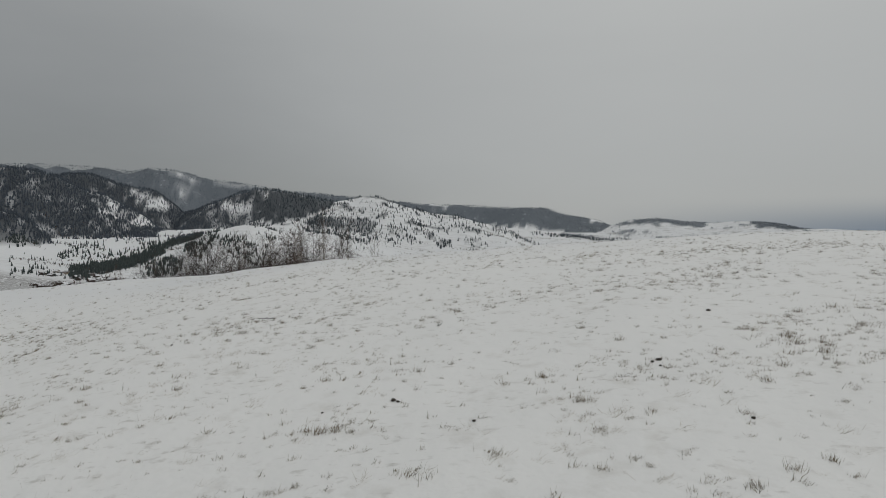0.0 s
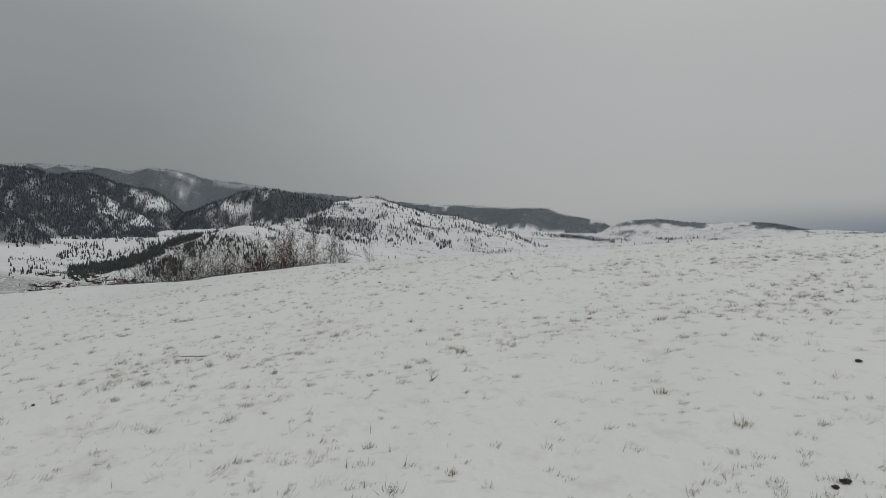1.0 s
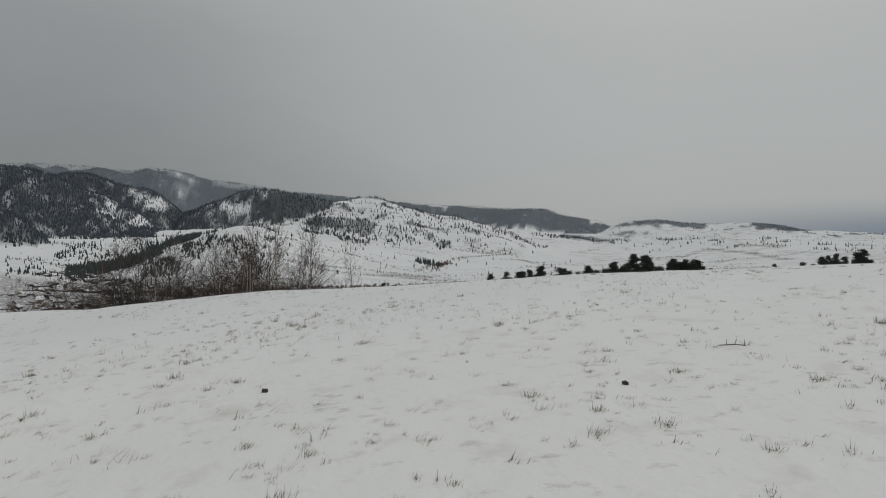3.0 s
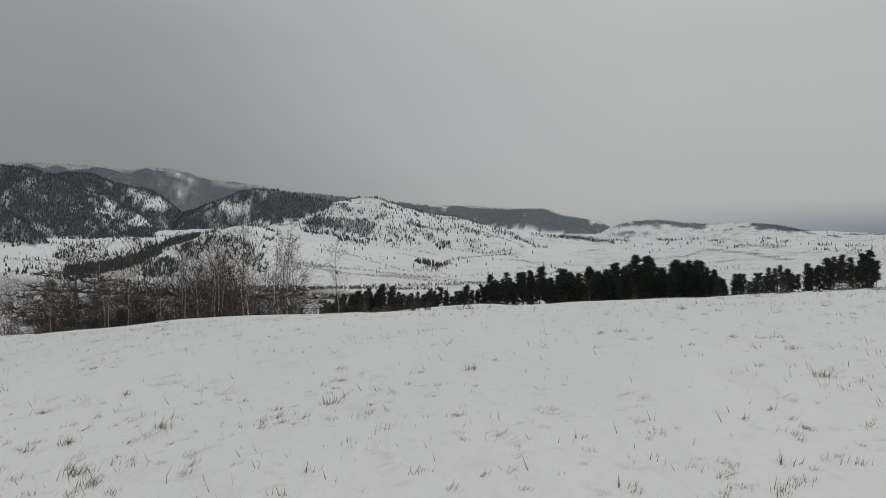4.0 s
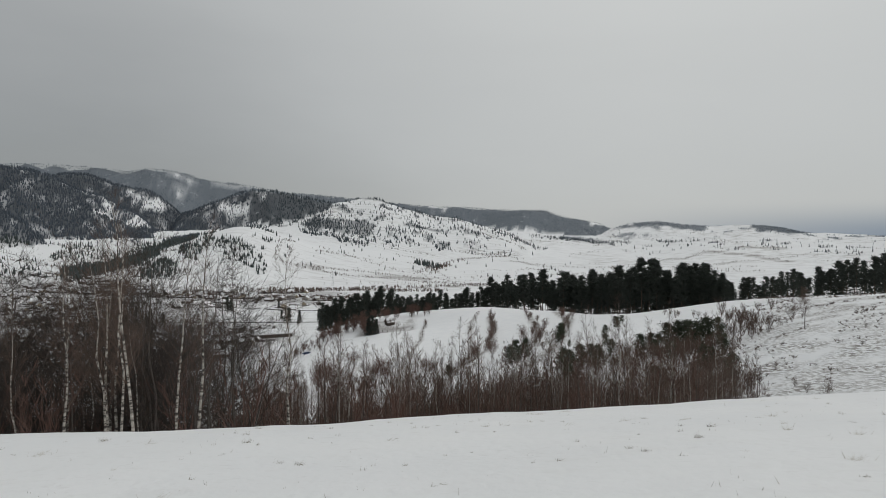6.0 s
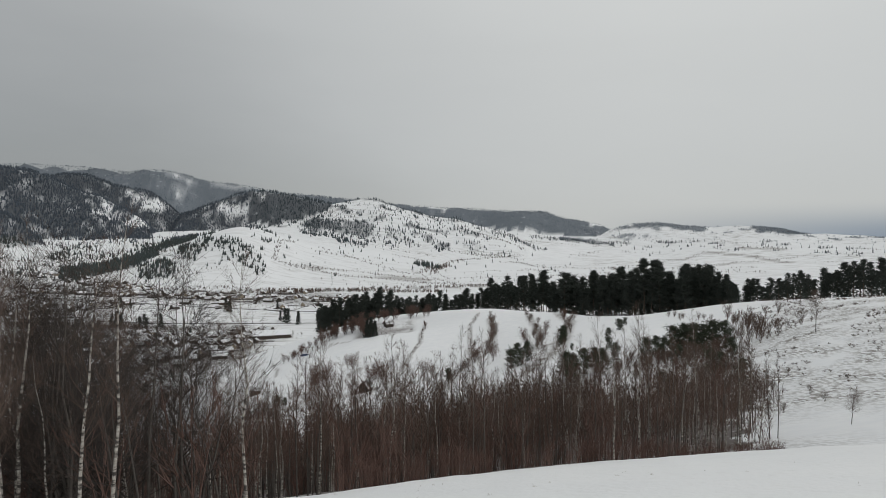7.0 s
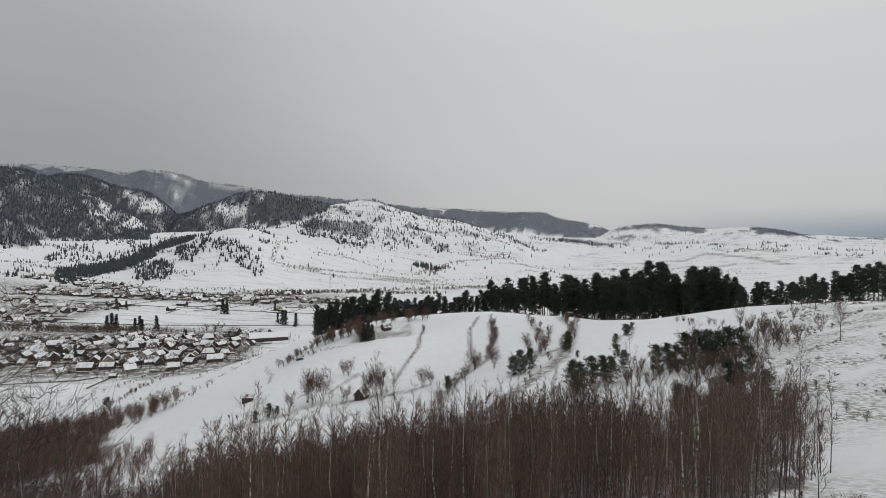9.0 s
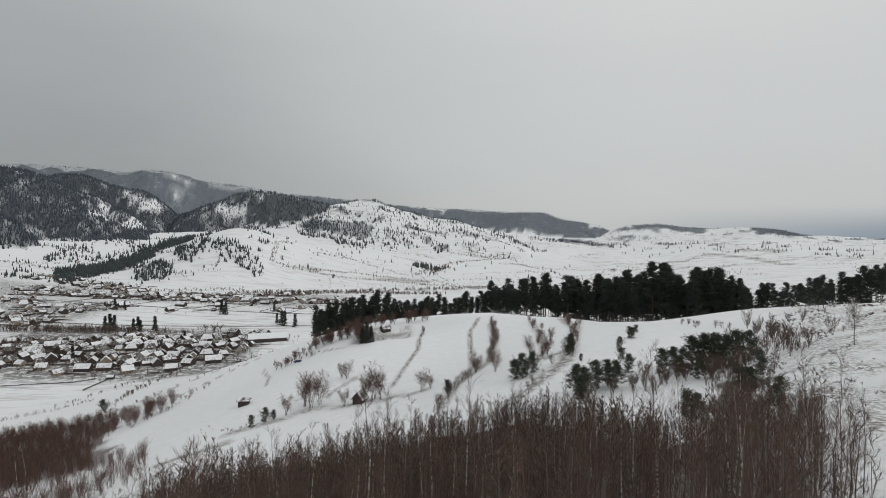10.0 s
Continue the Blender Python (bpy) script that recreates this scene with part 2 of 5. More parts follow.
def ground(x, y):
    """The ground's height at a place, off the mesh itself."""
    dx, dy = x - HUB[0], y - HUB[1]
    r = min(max(math.hypot(dx, dy), RAD[0] * 1.001), RAD[-1] * 0.999)
    a = math.atan2(dx, dy)
    if a < AZ[0]:
        a += 2 * math.pi
    i = int(np.searchsorted(AZ, a, side="right")) - 1
    i = min(max(i, 0), len(AZ) - 1)
    i2 = (i + 1) % len(AZ)
    a2 = AZ[i2] + (2 * math.pi if i2 == 0 else 0)
    u = (a - AZ[i]) / (a2 - AZ[i])
    f = math.log(r / RAD[0]) / math.log(RAD[-1] / RAD[0]) * (len(RAD) - 1)
    j = min(int(f), len(RAD) - 2)
    v = (r - RAD[j]) / (RAD[j + 1] - RAD[j])
    return float((GZ[i, j] * (1 - u) + GZ[i2, j] * u) * (1 - v) + (GZ[i, j + 1] * (1 - u) + GZ[i2, j + 1] * u) * v)

# ---- materials ----


def material(name, rough=0.8, metal=0.0):
    m = bpy.data.materials.new(name)
    m.use_nodes = True
    b = m.node_tree.nodes["Principled BSDF"]
    b.inputs["Roughness"].default_value, b.inputs["Metallic"].default_value = rough, metal
    return m, m.node_tree.nodes, m.node_tree.links, b


def ramp(nodes, stops):
    r = nodes.new("ShaderNodeValToRGB")
    el = r.color_ramp.elements
    for k, (p, c) in enumerate(stops):
        e = el[k] if k < 2 else el.new(p)
        e.position, e.color = p, (*c, 1)
    return r


def noise_tex(nodes, links, scale, detail=4, vector=None, rough=0.55):
    n = nodes.new("ShaderNodeTexNoise")
    n.inputs["Scale"].default_value, n.inputs["Detail"].default_value, n.inputs["Roughness"].default_value = scale, detail, rough
    if vector is None:
        vector = nodes.new("ShaderNodeTexCoord").outputs["Object"]
    links.new(vector, n.inputs["Vector"])
    return n


def mottled(name, dark, light, scale=4.0, rough=0.85, bump=0.3, fine=30.0, per_piece=0.25):
    """A matt material that varies at two scales and a little from piece to piece."""
    m, n, l, b = material(name, rough)
    big, small = noise_tex(n, l, scale), noise_tex(n, l, fine, 3)
    mix = n.new("ShaderNodeMath")
    mix.operation = "MULTIPLY_ADD"
    mix.inputs[1].default_value = 0.4
    l.new(small.outputs["Fac"], mix.inputs[0])
    part_ = n.new("ShaderNodeMath")
    part_.operation = "MULTIPLY"
    part_.inputs[1].default_value = 0.6
    l.new(big.outputs["Fac"], part_.inputs[0])
    l.new(part_.outputs[0], mix.inputs[2])
    geo = n.new("ShaderNodeNewGeometry")
    rnd = n.new("ShaderNodeMath")
    rnd.operation = "MULTIPLY_ADD"
    rnd.inputs[1].default_value = per_piece
    l.new(geo.outputs["Random Per Island"], rnd.inputs[0])
    l.new(mix.outputs[0], rnd.inputs[2])
    r = ramp(n, [(0.3, dark), (0.7 + per_piece, light)])
    l.new(rnd.outputs[0], r.inputs[0])
    l.new(r.outputs[0], b.inputs["Base Color"])
    if bump:
        bp = n.new("ShaderNodeBump")
        bp.inputs["Strength"].default_value = bump
        l.new(small.outputs["Fac"], bp.inputs["Height"])
        l.new(bp.outputs[0], b.inputs["Normal"])
    return m




def snow_ground():
    """Snow with dead grass showing through; cover is read from the land itself: stubble, scrub and woodland floor."""
    m, n, l, b = material("snow_ground", 0.75)
    co = n.new("ShaderNodeTexCoord").outputs["Object"]
    tint = ramp(n, [(0.3, (0.79, 0.80, 0.815)), (0.7, (0.85, 0.853, 0.857))])
    l.new(noise_tex(n, l, 0.35, 5, co).outputs["Fac"], tint.inputs[0])
    col = tint.outputs[0]

    def cover(attr, colour, scale, detail, low, high, strength, stretch=(1, 1, 1), wide=None):
        nonlocal col
        a = n.new("ShaderNodeAttribute")
        a.attribute_name = attr
        mp = n.new("ShaderNodeMapping")
        mp.inputs["Scale"].default_value = stretch
        mp.inputs["Rotation"].default_value = (0, 0, 0.5)
        l.new(co, mp.inputs[0])
        fac = noise_tex(n, l, scale, detail, mp.outputs[0], 0.62).outputs["Fac"]
        rr = n.new("ShaderNodeMapRange")
        rr.inputs["From Min"].default_value, rr.inputs["From Max"].default_value = low, high
        l.new(fac, rr.inputs["Value"])
        out = rr.outputs[0]
        if wide:
            w2 = n.new("ShaderNodeMapRange")
            w2.inputs["From Min"].default_value, w2.inputs["From Max"].default_value = 0.36, 0.62
            l.new(noise_tex(n, l, wide, 3, co).outputs["Fac"], w2.inputs["Value"])
            mu = n.new("ShaderNodeMath")
            mu.operation = "MULTIPLY"
            l.new(out, mu.inputs[0])
            l.new(w2.outputs[0], mu.inputs[1])
            out = mu.outputs[0]
        for v in (a.outputs["Fac"], strength):
            mu = n.new("ShaderNodeMath")
            mu.operation = "MULTIPLY"
            l.new(out, mu.inputs[0])
            if isinstance(v, float):
                mu.inputs[1].default_value = v
            else:
                l.new(v, mu.inputs[1])
            out = mu.outputs[0]
        mx = n.new("ShaderNodeMixRGB")
        mx.inputs["Color2"].default_value = (*colour, 1)
        l.new(out, mx.inputs["Fac"])
        l.new(col, mx.inputs["Color1"])
        col = mx.outputs[0]

    cover("stubble", (0.925, 0.917, 0.897), 0.2, 2, 0.0, 0.2, 0.9)
    cover("stubble", (0.22, 0.185, 0.14), 8.0, 5, 0.58, 0.70, 0.34, (0.8, 1.2, 1), 0.9)
    cover("stubble", (0.42, 0.375, 0.31), 2.6, 6, 0.56, 0.78, 0.30)
    cover("scrub", (0.14, 0.115, 0.09), 1.5, 7, 0.46, 0.55, 0.85, (1.6, 0.5, 1), 0.10)
    cover("bank", (0.13, 0.105, 0.085), 0.7, 5, 0.34, 0.56, 0.85)
    cover("farm", (0.25, 0.23, 0.205), 0.05, 6, 0.49, 0.65, 0.70, (0.35, 1.8, 1))
    cover("yard", (0.085, 0.072, 0.062), 0.16, 6, 0.36, 0.53, 0.92)
    # distance haze painted into the woodland floor: blue-grey, and paler on the furthest ridges
    cover("hazy_wood", (0.108, 0.130, 0.155), 0.03, 6, 0.05, 0.40, 0.95)
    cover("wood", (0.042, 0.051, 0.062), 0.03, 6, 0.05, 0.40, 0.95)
    cover("litter", (0.078, 0.056, 0.047), 0.6, 6, 0.22, 0.42, 0.95)
    l.new(col, b.inputs["Base Color"])
    bp = n.new("ShaderNodeBump")
    bp.inputs["Strength"].default_value, bp.inputs["Distance"].default_value = 0.35, 0.06
    l.new(noise_tex(n, l, 7.0, 6, co).outputs["Fac"], bp.inputs["Height"])
    l.new(bp.outputs[0], b.inputs["Normal"])
    b.inputs["Subsurface Weight"].default_value = 0.0
    return m


M_GROUND = snow_ground()
M_SNOW = mottled("settled_snow", (0.74, 0.76, 0.79), (0.83, 0.84, 0.85), 2.0, 0.7, 0.2)


def roof_snow():
    """Thin snow on a roof, worn through to the tiles in places, more on some houses than on others."""
    m, n, l, b = material("thin_roof_snow", 0.75)
    info = n.new("ShaderNodeObjectInfo")
    ns = noise_tex(n, l, 0.55, 5)
    sm = n.new("ShaderNodeMath")
    sm.operation = "MULTIPLY_ADD"
    sm.inputs[1].default_value = 0.34
    l.new(info.outputs["Random"], sm.inputs[0])
    l.new(ns.outputs["Fac"], sm.inputs[2])
    r = ramp(n, [(0.52, (0.09, 0.075, 0.065)), (0.66, (0.66, 0.67, 0.69)), (0.85, (0.82, 0.83, 0.84))])
    l.new(sm.outputs[0], r.inputs[0])
    l.new(r.outputs[0], b.inputs["Base Color"])
    return m


M_ROOF_SNOW = roof_snow()
M_PINE = mottled("pine_needles", (0.013, 0.018, 0.015), (0.037, 0.046, 0.036), 1.2, 0.8, 0.0, 9.0, 0.5)
M_YOUNG_PINE = mottled("young_pine_needles", (0.018, 0.026, 0.015), (0.055, 0.066, 0.038), 1.2, 0.8, 0.0, 9.0, 0.5)
M_PINE_BARK = mottled("pine_bark", (0.035, 0.026, 0.021), (0.12, 0.085, 0.06), 1.5, 0.9, 0.5, 12.0)
M_TWIG = mottled("bare_twigs", (0.048, 0.032, 0.025), (0.138, 0.095, 0.074), 1.5, 0.85, 0.0, 9.0, 0.5)
M_TWIG_RED = mottled("red_brown_twigs", (0.055, 0.031, 0.024), (0.148, 0.085, 0.067), 1.5, 0.85, 0.0, 9.0, 0.5)
M_TWIG_DARK = mottled("blackish_twigs", (0.018, 0.014, 0.012), (0.056, 0.044, 0.038), 1.5, 0.85, 0.0, 9.0, 0.5)
M_BARK = mottled("grey_bark", (0.040, 0.034, 0.030), (0.155, 0.135, 0.118), 3.0, 0.9, 0.4, 20.0)
M_SPRUCE = mottled("spruce", (0.020, 0.030, 0.030), (0.055, 0.070, 0.068), 0.02, 0.85, 0.0, 0.3, 0.6)
# the next two carry aerial haze in their base colour, the second paler
M_HAZY = mottled("haze_tinted_spruce", (0.026, 0.034, 0.045), (0.072, 0.090, 0.114), 0.004, 0.85, 0.0, 0.1, 0.5)
M_FAR = mottled("haze_tinted_forest", (0.080, 0.098, 0.118), (0.150, 0.178, 0.208), 0.003, 0.85, 0.0, 0.1, 0.5)
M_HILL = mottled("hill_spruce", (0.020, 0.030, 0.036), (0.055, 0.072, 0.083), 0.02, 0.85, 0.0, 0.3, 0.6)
M_GRASS = mottled("dead_grass", (0.052, 0.040, 0.026), (0.235, 0.185, 0.115), 6.0, 0.9, 0.0, 40.0, 0.6)
M_GRASS_PALE = mottled("snow_dusted_grass", (0.24, 0.21, 0.165), (0.54, 0.50, 0.43), 6.0, 0.9, 0.0, 40.0, 0.6)
M_DARK = mottled("dark_earth", (0.018, 0.014, 0.011), (0.06, 0.048, 0.04), 8.0, 0.9, 0.5, 40.0)
M_TIMBER = mottled("weathered_timber", (0.020, 0.016, 0.014), (0.080, 0.064, 0.054), 0.7, 0.85, 0.4, 6.0, 0.3)
M_PLASTER = mottled("plaster", (0.24, 0.225, 0.205), (0.48, 0.46, 0.42), 0.6, 0.85, 0.2, 6.0, 0.2)
M_OCHRE = mottled("ochre_plaster", (0.22, 0.18, 0.13), (0.38, 0.32, 0.24), 0.6, 0.85, 0.2, 6.0, 0.2)
M_TILE = mottled("old_roof_tiles", (0.07, 0.045, 0.04), (0.19, 0.12, 0.10), 1.0, 0.85, 0.4, 9.0, 0.3)
M_GLASS, _n, _l, _b = material("dark_window_glass", 0.12)
_b.inputs["Base Color"].default_value = (0.02, 0.024, 0.028, 1)
M_STEEL = mottled("galvanised_steel", (0.20, 0.21, 0.22), (0.36, 0.37, 0.38), 3.0, 0.5, 0.0)
M_CAR, _n, _l, _b = material("blue_car_paint", 0.3, 0.3)
_b.inputs["Base Color"].default_value = (0.015, 0.03, 0.085, 1)
M_RUBBER, _n, _l, _b = material("tyre_rubber", 0.9)
_b.inputs["Base Color"].default_value = (0.015, 0.015, 0.016, 1)


def birch_bark():
    m, n, l, b = material("birch_bark", 0.75)
    mp = n.new("ShaderNodeMapping")
    mp.inputs["Scale"].default_value = (1, 1, 3)
    l.new(n.new("ShaderNodeTexCoord").outputs["Object"], mp.inputs[0])
    r = ramp(n, [(0.42, (0.045, 0.038, 0.034)), (0.52, (0.33, 0.30, 0.265)), (0.72, (0.56, 0.53, 0.48))])
    l.new(noise_tex(n, l, 3.2, 4, mp.outputs[0]).outputs["Fac"], r.inputs[0])
    l.new(r.outputs[0], b.inputs["Base Color"])
    return m


M_BIRCH = birch_bark()

# ---- ground: one sheet to the horizon ----


# strips of woodland: bearing and distance of both ends, half width in bearing, how dense
WOODS = [
    (105, 1420, 330, 1780, 18, 1.0), (362, 1530, 450, 1375, 15, 0.42), (318, 1580, 340, 1500, 14, 0.45), (545, 2300, 590, 2250, 13, 0.7), (590, 2250, 650, 2210, 12, 0.6), (560, 2170, 640, 2120, 11, 0.4),
    (540, 2130, 600, 2060, 16, 0.45), (690, 2170, 725, 2110, 14, 0.42), (740, 1640, 770, 1590, 14, 0.4), (480, 2480, 570, 2470, 18, 0.40), (655, 2040, 700, 2000, 14, 0.35),
    (1000, 3150, 1080, 2990, 12, 0.6), (1020, 2960, 940, 3060, 9, 0.35), (1345, 3560, 1405, 3560, 20, 0.9), (1130, 3540, 1235, 3540, 20, 0.6), (610, 1900, 640, 1860, 16, 0.45),
    (250, 1420, 290, 1405, 16, 0.5), (460, 1990, 470, 1780, 7, 0.5), (110, 1880, 250, 1870, 12, 0.35), (880, 2560, 960, 2480, 10, 0.35),
]
# open snow on the wooded ridges: ridge, bearing, line of sight, half widths, how bare
CLEARINGS = [
    ("flank", 184, 372, 24, 17, 0.85), ("flank", 236, 396, 26, 10, 0.9), ("flank", 20, 330, 22, 7, 0.35), ("flank", 45, 345, 14, 6, 0.35), ("flank", 100, 372, 12, 7, 0.3),
    ("shoulder", 266, 362, 36, 13, 0.95), ("shoulder", 222, 340, 9, 5, 0.8), ("massif", 300, 311, 46, 5, 0.55), ("massif", 314, 342, 13, 14, 0.55), ("massif", 338, 330, 14, 7, 0.5),
    ("massif", 400, 332, 44, 6, 0.6), ("massif", 350, 352, 18, 8, 0.3), ("forehill", 408, 374, 30, 11, 0.8), ("forehill", 462, 352, 22, 6, 0.7), ("forehill", 360, 392, 14, 6, 0.4), ("wooded_ridge", 765, 371, 18, 3, 0.9),
    ("wooded_ridge", 930, 413, 36, 5, 0.95), ("wooded_ridge", 1050, 400, 20, 4, 0.9), ("spur", 20, 385, 26, 3, 0.9), ("spur", -10, 376, 20, 3, 0.9),
]


def woods(x, y):
    """How densely the far country is wooded, from none to full."""
    x, y = np.asarray(x, float), np.asarray(y, float)
    u, r = bearing(x, y)
    sight, which = fell_sight(u, r)
    patch = fbm(x / 170, y / 170, 4, 31)
    small = fbm(x / 62, y / 62, 4, 73)
    speck = fbm(x / 30, y / 30, 3, 79)
    c = np.zeros(np.shape(u))
    for name, dense in (("spur", 0.97), ("flank", 0.97), ("shoulder", 0.97), ("forehill", 0.95), ("massif", 0.96), ("wooded_ridge", 0.95), ("back_range", 0.97)):
        k = RIDGE_NAMES.index(name)
        c = np.where(which == k, dense * (1 - 0.40 * smooth(0.15, 0.45, speck + 0.5 * patch)), c)
        for n, uc, sc, wu, ws, bare in CLEARINGS:
            if n == name:
                e = np.hypot((u - uc) / wu, (sight - sc - 0.16 * (u - uc)) / ws) + 0.9 * small + 1.1 * speck
                c = np.where(which == k, c * (1 - 0.86 * bare * smooth(1.15, 0.45, e)), c)
    for u0, r0, u1, r1, w, d in WOODS:
        s = np.clip(((u - u0) * (u1 - u0) + (r - r0) * (r1 - r0) * 0.04) / ((u1 - u0) ** 2 + (r1 - r0) ** 2 * 0.04 + 1e-6), 0, 1)
        e = np.hypot(u - u0 - s * (u1 - u0), (r - r0 - s * (r1 - r0)) * 0.2 * 1400 / r)
        c = np.maximum(c, d * smooth(w, w * 0.55, e + 10 * patch + 6 * speck))
    lower = smooth(1330, 1400, r) * smooth(1950, 1800, r) * smooth(560, 480, u)
    c = np.maximum(c, lower * (0.008 + 0.16 * smooth(0.22, 0.5, small + 0.5 * patch)))
    hill = np.where((which == RIDGE_NAMES.index("hill")) | ((u > 640) & (which == -1)), smooth(1950, 2150, r) * smooth(3100, 2900, r) * smooth(400, 440, u) * smooth(960, 820, u), 0)
    c = np.maximum(c, hill * (0.085 + 0.55 * smooth(0.14, 0.44, small + 0.55 * patch)))
    east = smooth(2500, 2900, r) * smooth(1060, 1110, u) * smooth(4300, 3900, r)
    c = np.maximum(c, east * (0.012 + 0.55 * smooth(0.18, 0.46, small * 0.6 + 0.6 * patch)))
    return np.maximum(c, 0.004 * smooth(1300, 1500, r) * smooth(1100, 900, u))


# the grown-over banks between the strip fields, and how wide they are
BANKS = [
    ([(-8.5, 333), (-8.8, 266), (-15.5, 224)], 1.3), ([(19.8, 324), (13.7, 293), (11, 233), (10, 211)], 1.4), ([(24, 305), (22.4, 267), (17, 223), (5, 198), (0.4, 177)], 2.2),
    ([(42, 300), (40, 267), (33.3, 216), (29, 199), (20, 183)], 2.2), ([(56, 299), (54, 263), (39, 205), (33, 185), (21, 172), (12, 160)], 3.2), ([(-74, 330), (-58, 322), (-40, 300)], 1.4),
    ([(-90, 330), (-75, 290), (-68, 262)], 0.9), ([(-121, 390), (-150, 353), (-165, 320), (-170, 300)], 1.6), ([(-105, 372), (-128, 330), (-135, 290)], 1.2),
    ([(-64, 206), (-52, 208), (-40, 214), (-20, 212), (-4, 206)], 2.4), ([(-60, 196), (-75, 190)], 3.5), ([(-30, 240), (-38, 224)], 1.4), ([(30, 196), (36, 200), (39, 205)], 2.5),
    ([(1085, 2386), (1180, 2240), (1246, 2080)], 26), ([(1250, 2420), (1400, 2400)], 34), ([(900, 1900), (1100, 2050), (1250, 2080)], 9), ([(-398, 1395), (-298, 1423), (-26, 1432)], 6),
    ([(-403, 1182), (-256, 1230), (-100, 1300), (121, 1370)], 9),
]


def make_mesh(name, verts, faces, mats, smooth_shade=False):
    me = bpy.data.meshes.new(name)
    me.from_pydata([tuple(v) for v in verts], [], faces)
    for m in mats if isinstance(mats, (list, tuple)) else [mats]:
        me.materials.append(m)
    if smooth_shade:
        me.shade_smooth()
    return me


def build_ground():
    na, nr = GX.shape
    verts = np.stack([GX, GY, GZ], -1).reshape(-1, 3)
    i, j = np.meshgrid(np.arange(na), np.arange(nr - 1), indexing="ij")
    i2 = (i + 1) % na
    quads = np.stack([i * nr + j, i * nr + j + 1, i2 * nr + j + 1, i2 * nr + j], -1).reshape(-1, 4)
    me = bpy.data.meshes.new("ground")
    hub = len(verts)
    verts = np.concatenate([verts, [[HUB[0], HUB[1], GZ[:, 0].mean()]]])
    ring = np.stack([np.arange(na) * nr, ((np.arange(na) + 1) % na) * nr, np.full(na, hub)], -1)
    me.vertices.add(len(verts))
    me.vertices.foreach_set("co", verts.astype(np.float32).ravel())
    loops = np.concatenate([quads.ravel(), ring.ravel()]).astype(np.int32)
    me.loops.add(len(loops))
    me.loops.foreach_set("vertex_index", loops)
    starts = np.concatenate([np.arange(len(quads)) * 4, len(quads) * 4 + np.arange(na) * 3]).astype(np.int32)
    me.polygons.add(len(starts))
    me.polygons.foreach_set("loop_start", starts)
    me.update(calc_edges=True)
    me.validate()
    me.shade_smooth()
    x, y = verts[:, 0], verts[:, 1]
    u, r = bearing(x, y)
    stub = smooth(75, 40, y) * (0.30 + 0.70 * smooth(19, 12, y))
    scrub = smooth(1310, 1420, u - 0.55 * (r - 100)) * smooth(60, 85, r) * smooth(240, 190, r)
    scrub = np.maximum(scrub, 1.0 * smooth(-46, -40, x) * smooth(-12, -18, x) * smooth(312, 318, y) * smooth(346, 339, y))
    scrub = np.maximum(scrub, 0.55 * smooth(36, 50, y) * smooth(150, 110, y) * smooth(40, 24, x) * smooth(-110, -90, x))
    farm = smooth(440, 520, r) * smooth(1750, 1450, r) * (0.35 + 0.65 * smooth(560, 420, u) * smooth(480, 560, r) * smooth(1000, 800, r))
    farm = np.maximum(farm, 0.5 * smooth(1000, 1150, u) * smooth(1300, 1500, r) * smooth(2900, 2500, r))
    farm = np.maximum(farm, (0.25 + 0.75 * smooth(-0.1, 0.35, fbm(x / 210, y / 210, 3, 77))) * 0.95 * smooth(1600, 2000, r) * smooth(4200, 3400, r) * smooth(380, 480, u))
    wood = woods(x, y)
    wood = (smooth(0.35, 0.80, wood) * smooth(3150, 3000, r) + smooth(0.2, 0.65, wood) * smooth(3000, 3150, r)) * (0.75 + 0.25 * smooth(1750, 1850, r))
    yard = smooth(490, 520, y) * smooth(790, 740, y) * smooth(-185, -215, x + 0.35 * (y - 640)) * smooth(-520, -480, x) * 0.9
    yard = np.maximum(yard, 0.65 * smooth(930, 960, y) * smooth(1180, 1120, y) * smooth(-150, -220, x))
    yard = np.maximum(yard, 0.65 * smooth(760, 800, y) * smooth(960, 900, y) * smooth(-450, -500, x))
    litter = np.maximum(in_wood(x + 2.5 + 3 * fbm(x / 6, y / 6, 3, 3), y + 1.0 - 3 * np.abs(fbm(x / 5, y / 5, 3, 8))) * 1.0, 0.9 * smooth(205, 170, u + 60 * fbm(x / 9, y / 9, 3, 6)) * smooth(168, 180, r * np.cos(np.arctan((u - 784) / 1021.7))) * smooth(285, 270, r * np.cos(np.arctan((u - 784) / 1021.7))))
    litter = np.maximum(litter, 0.6 * smooth(-46, -40, x) * smooth(-12, -18, x) * smooth(312, 318, y) * smooth(346, 339, y) * smooth(-0.15, 0.1, fbm(x / 7, y / 7, 3, 97)))
    litter = litter * (1 - 0.75 * smooth(-4, -9, x) * smooth(60, 50, y))  # snow lies open under the thin trees at the brow
    bank = np.zeros(len(x))
    for line, wide in BANKS:
        for (x0, y0), (x1, y1) in zip(line, line[1:]):
            t = np.clip(((x - x0) * (x1 - x0) + (y - y0) * (y1 - y0)) / ((x1 - x0) ** 2 + (y1 - y0) ** 2), 0, 1)
            bank = np.maximum(bank, smooth(wide, wide * 0.3, np.hypot(x - x0 - t * (x1 - x0), y - y0 - t * (y1 - y0))))
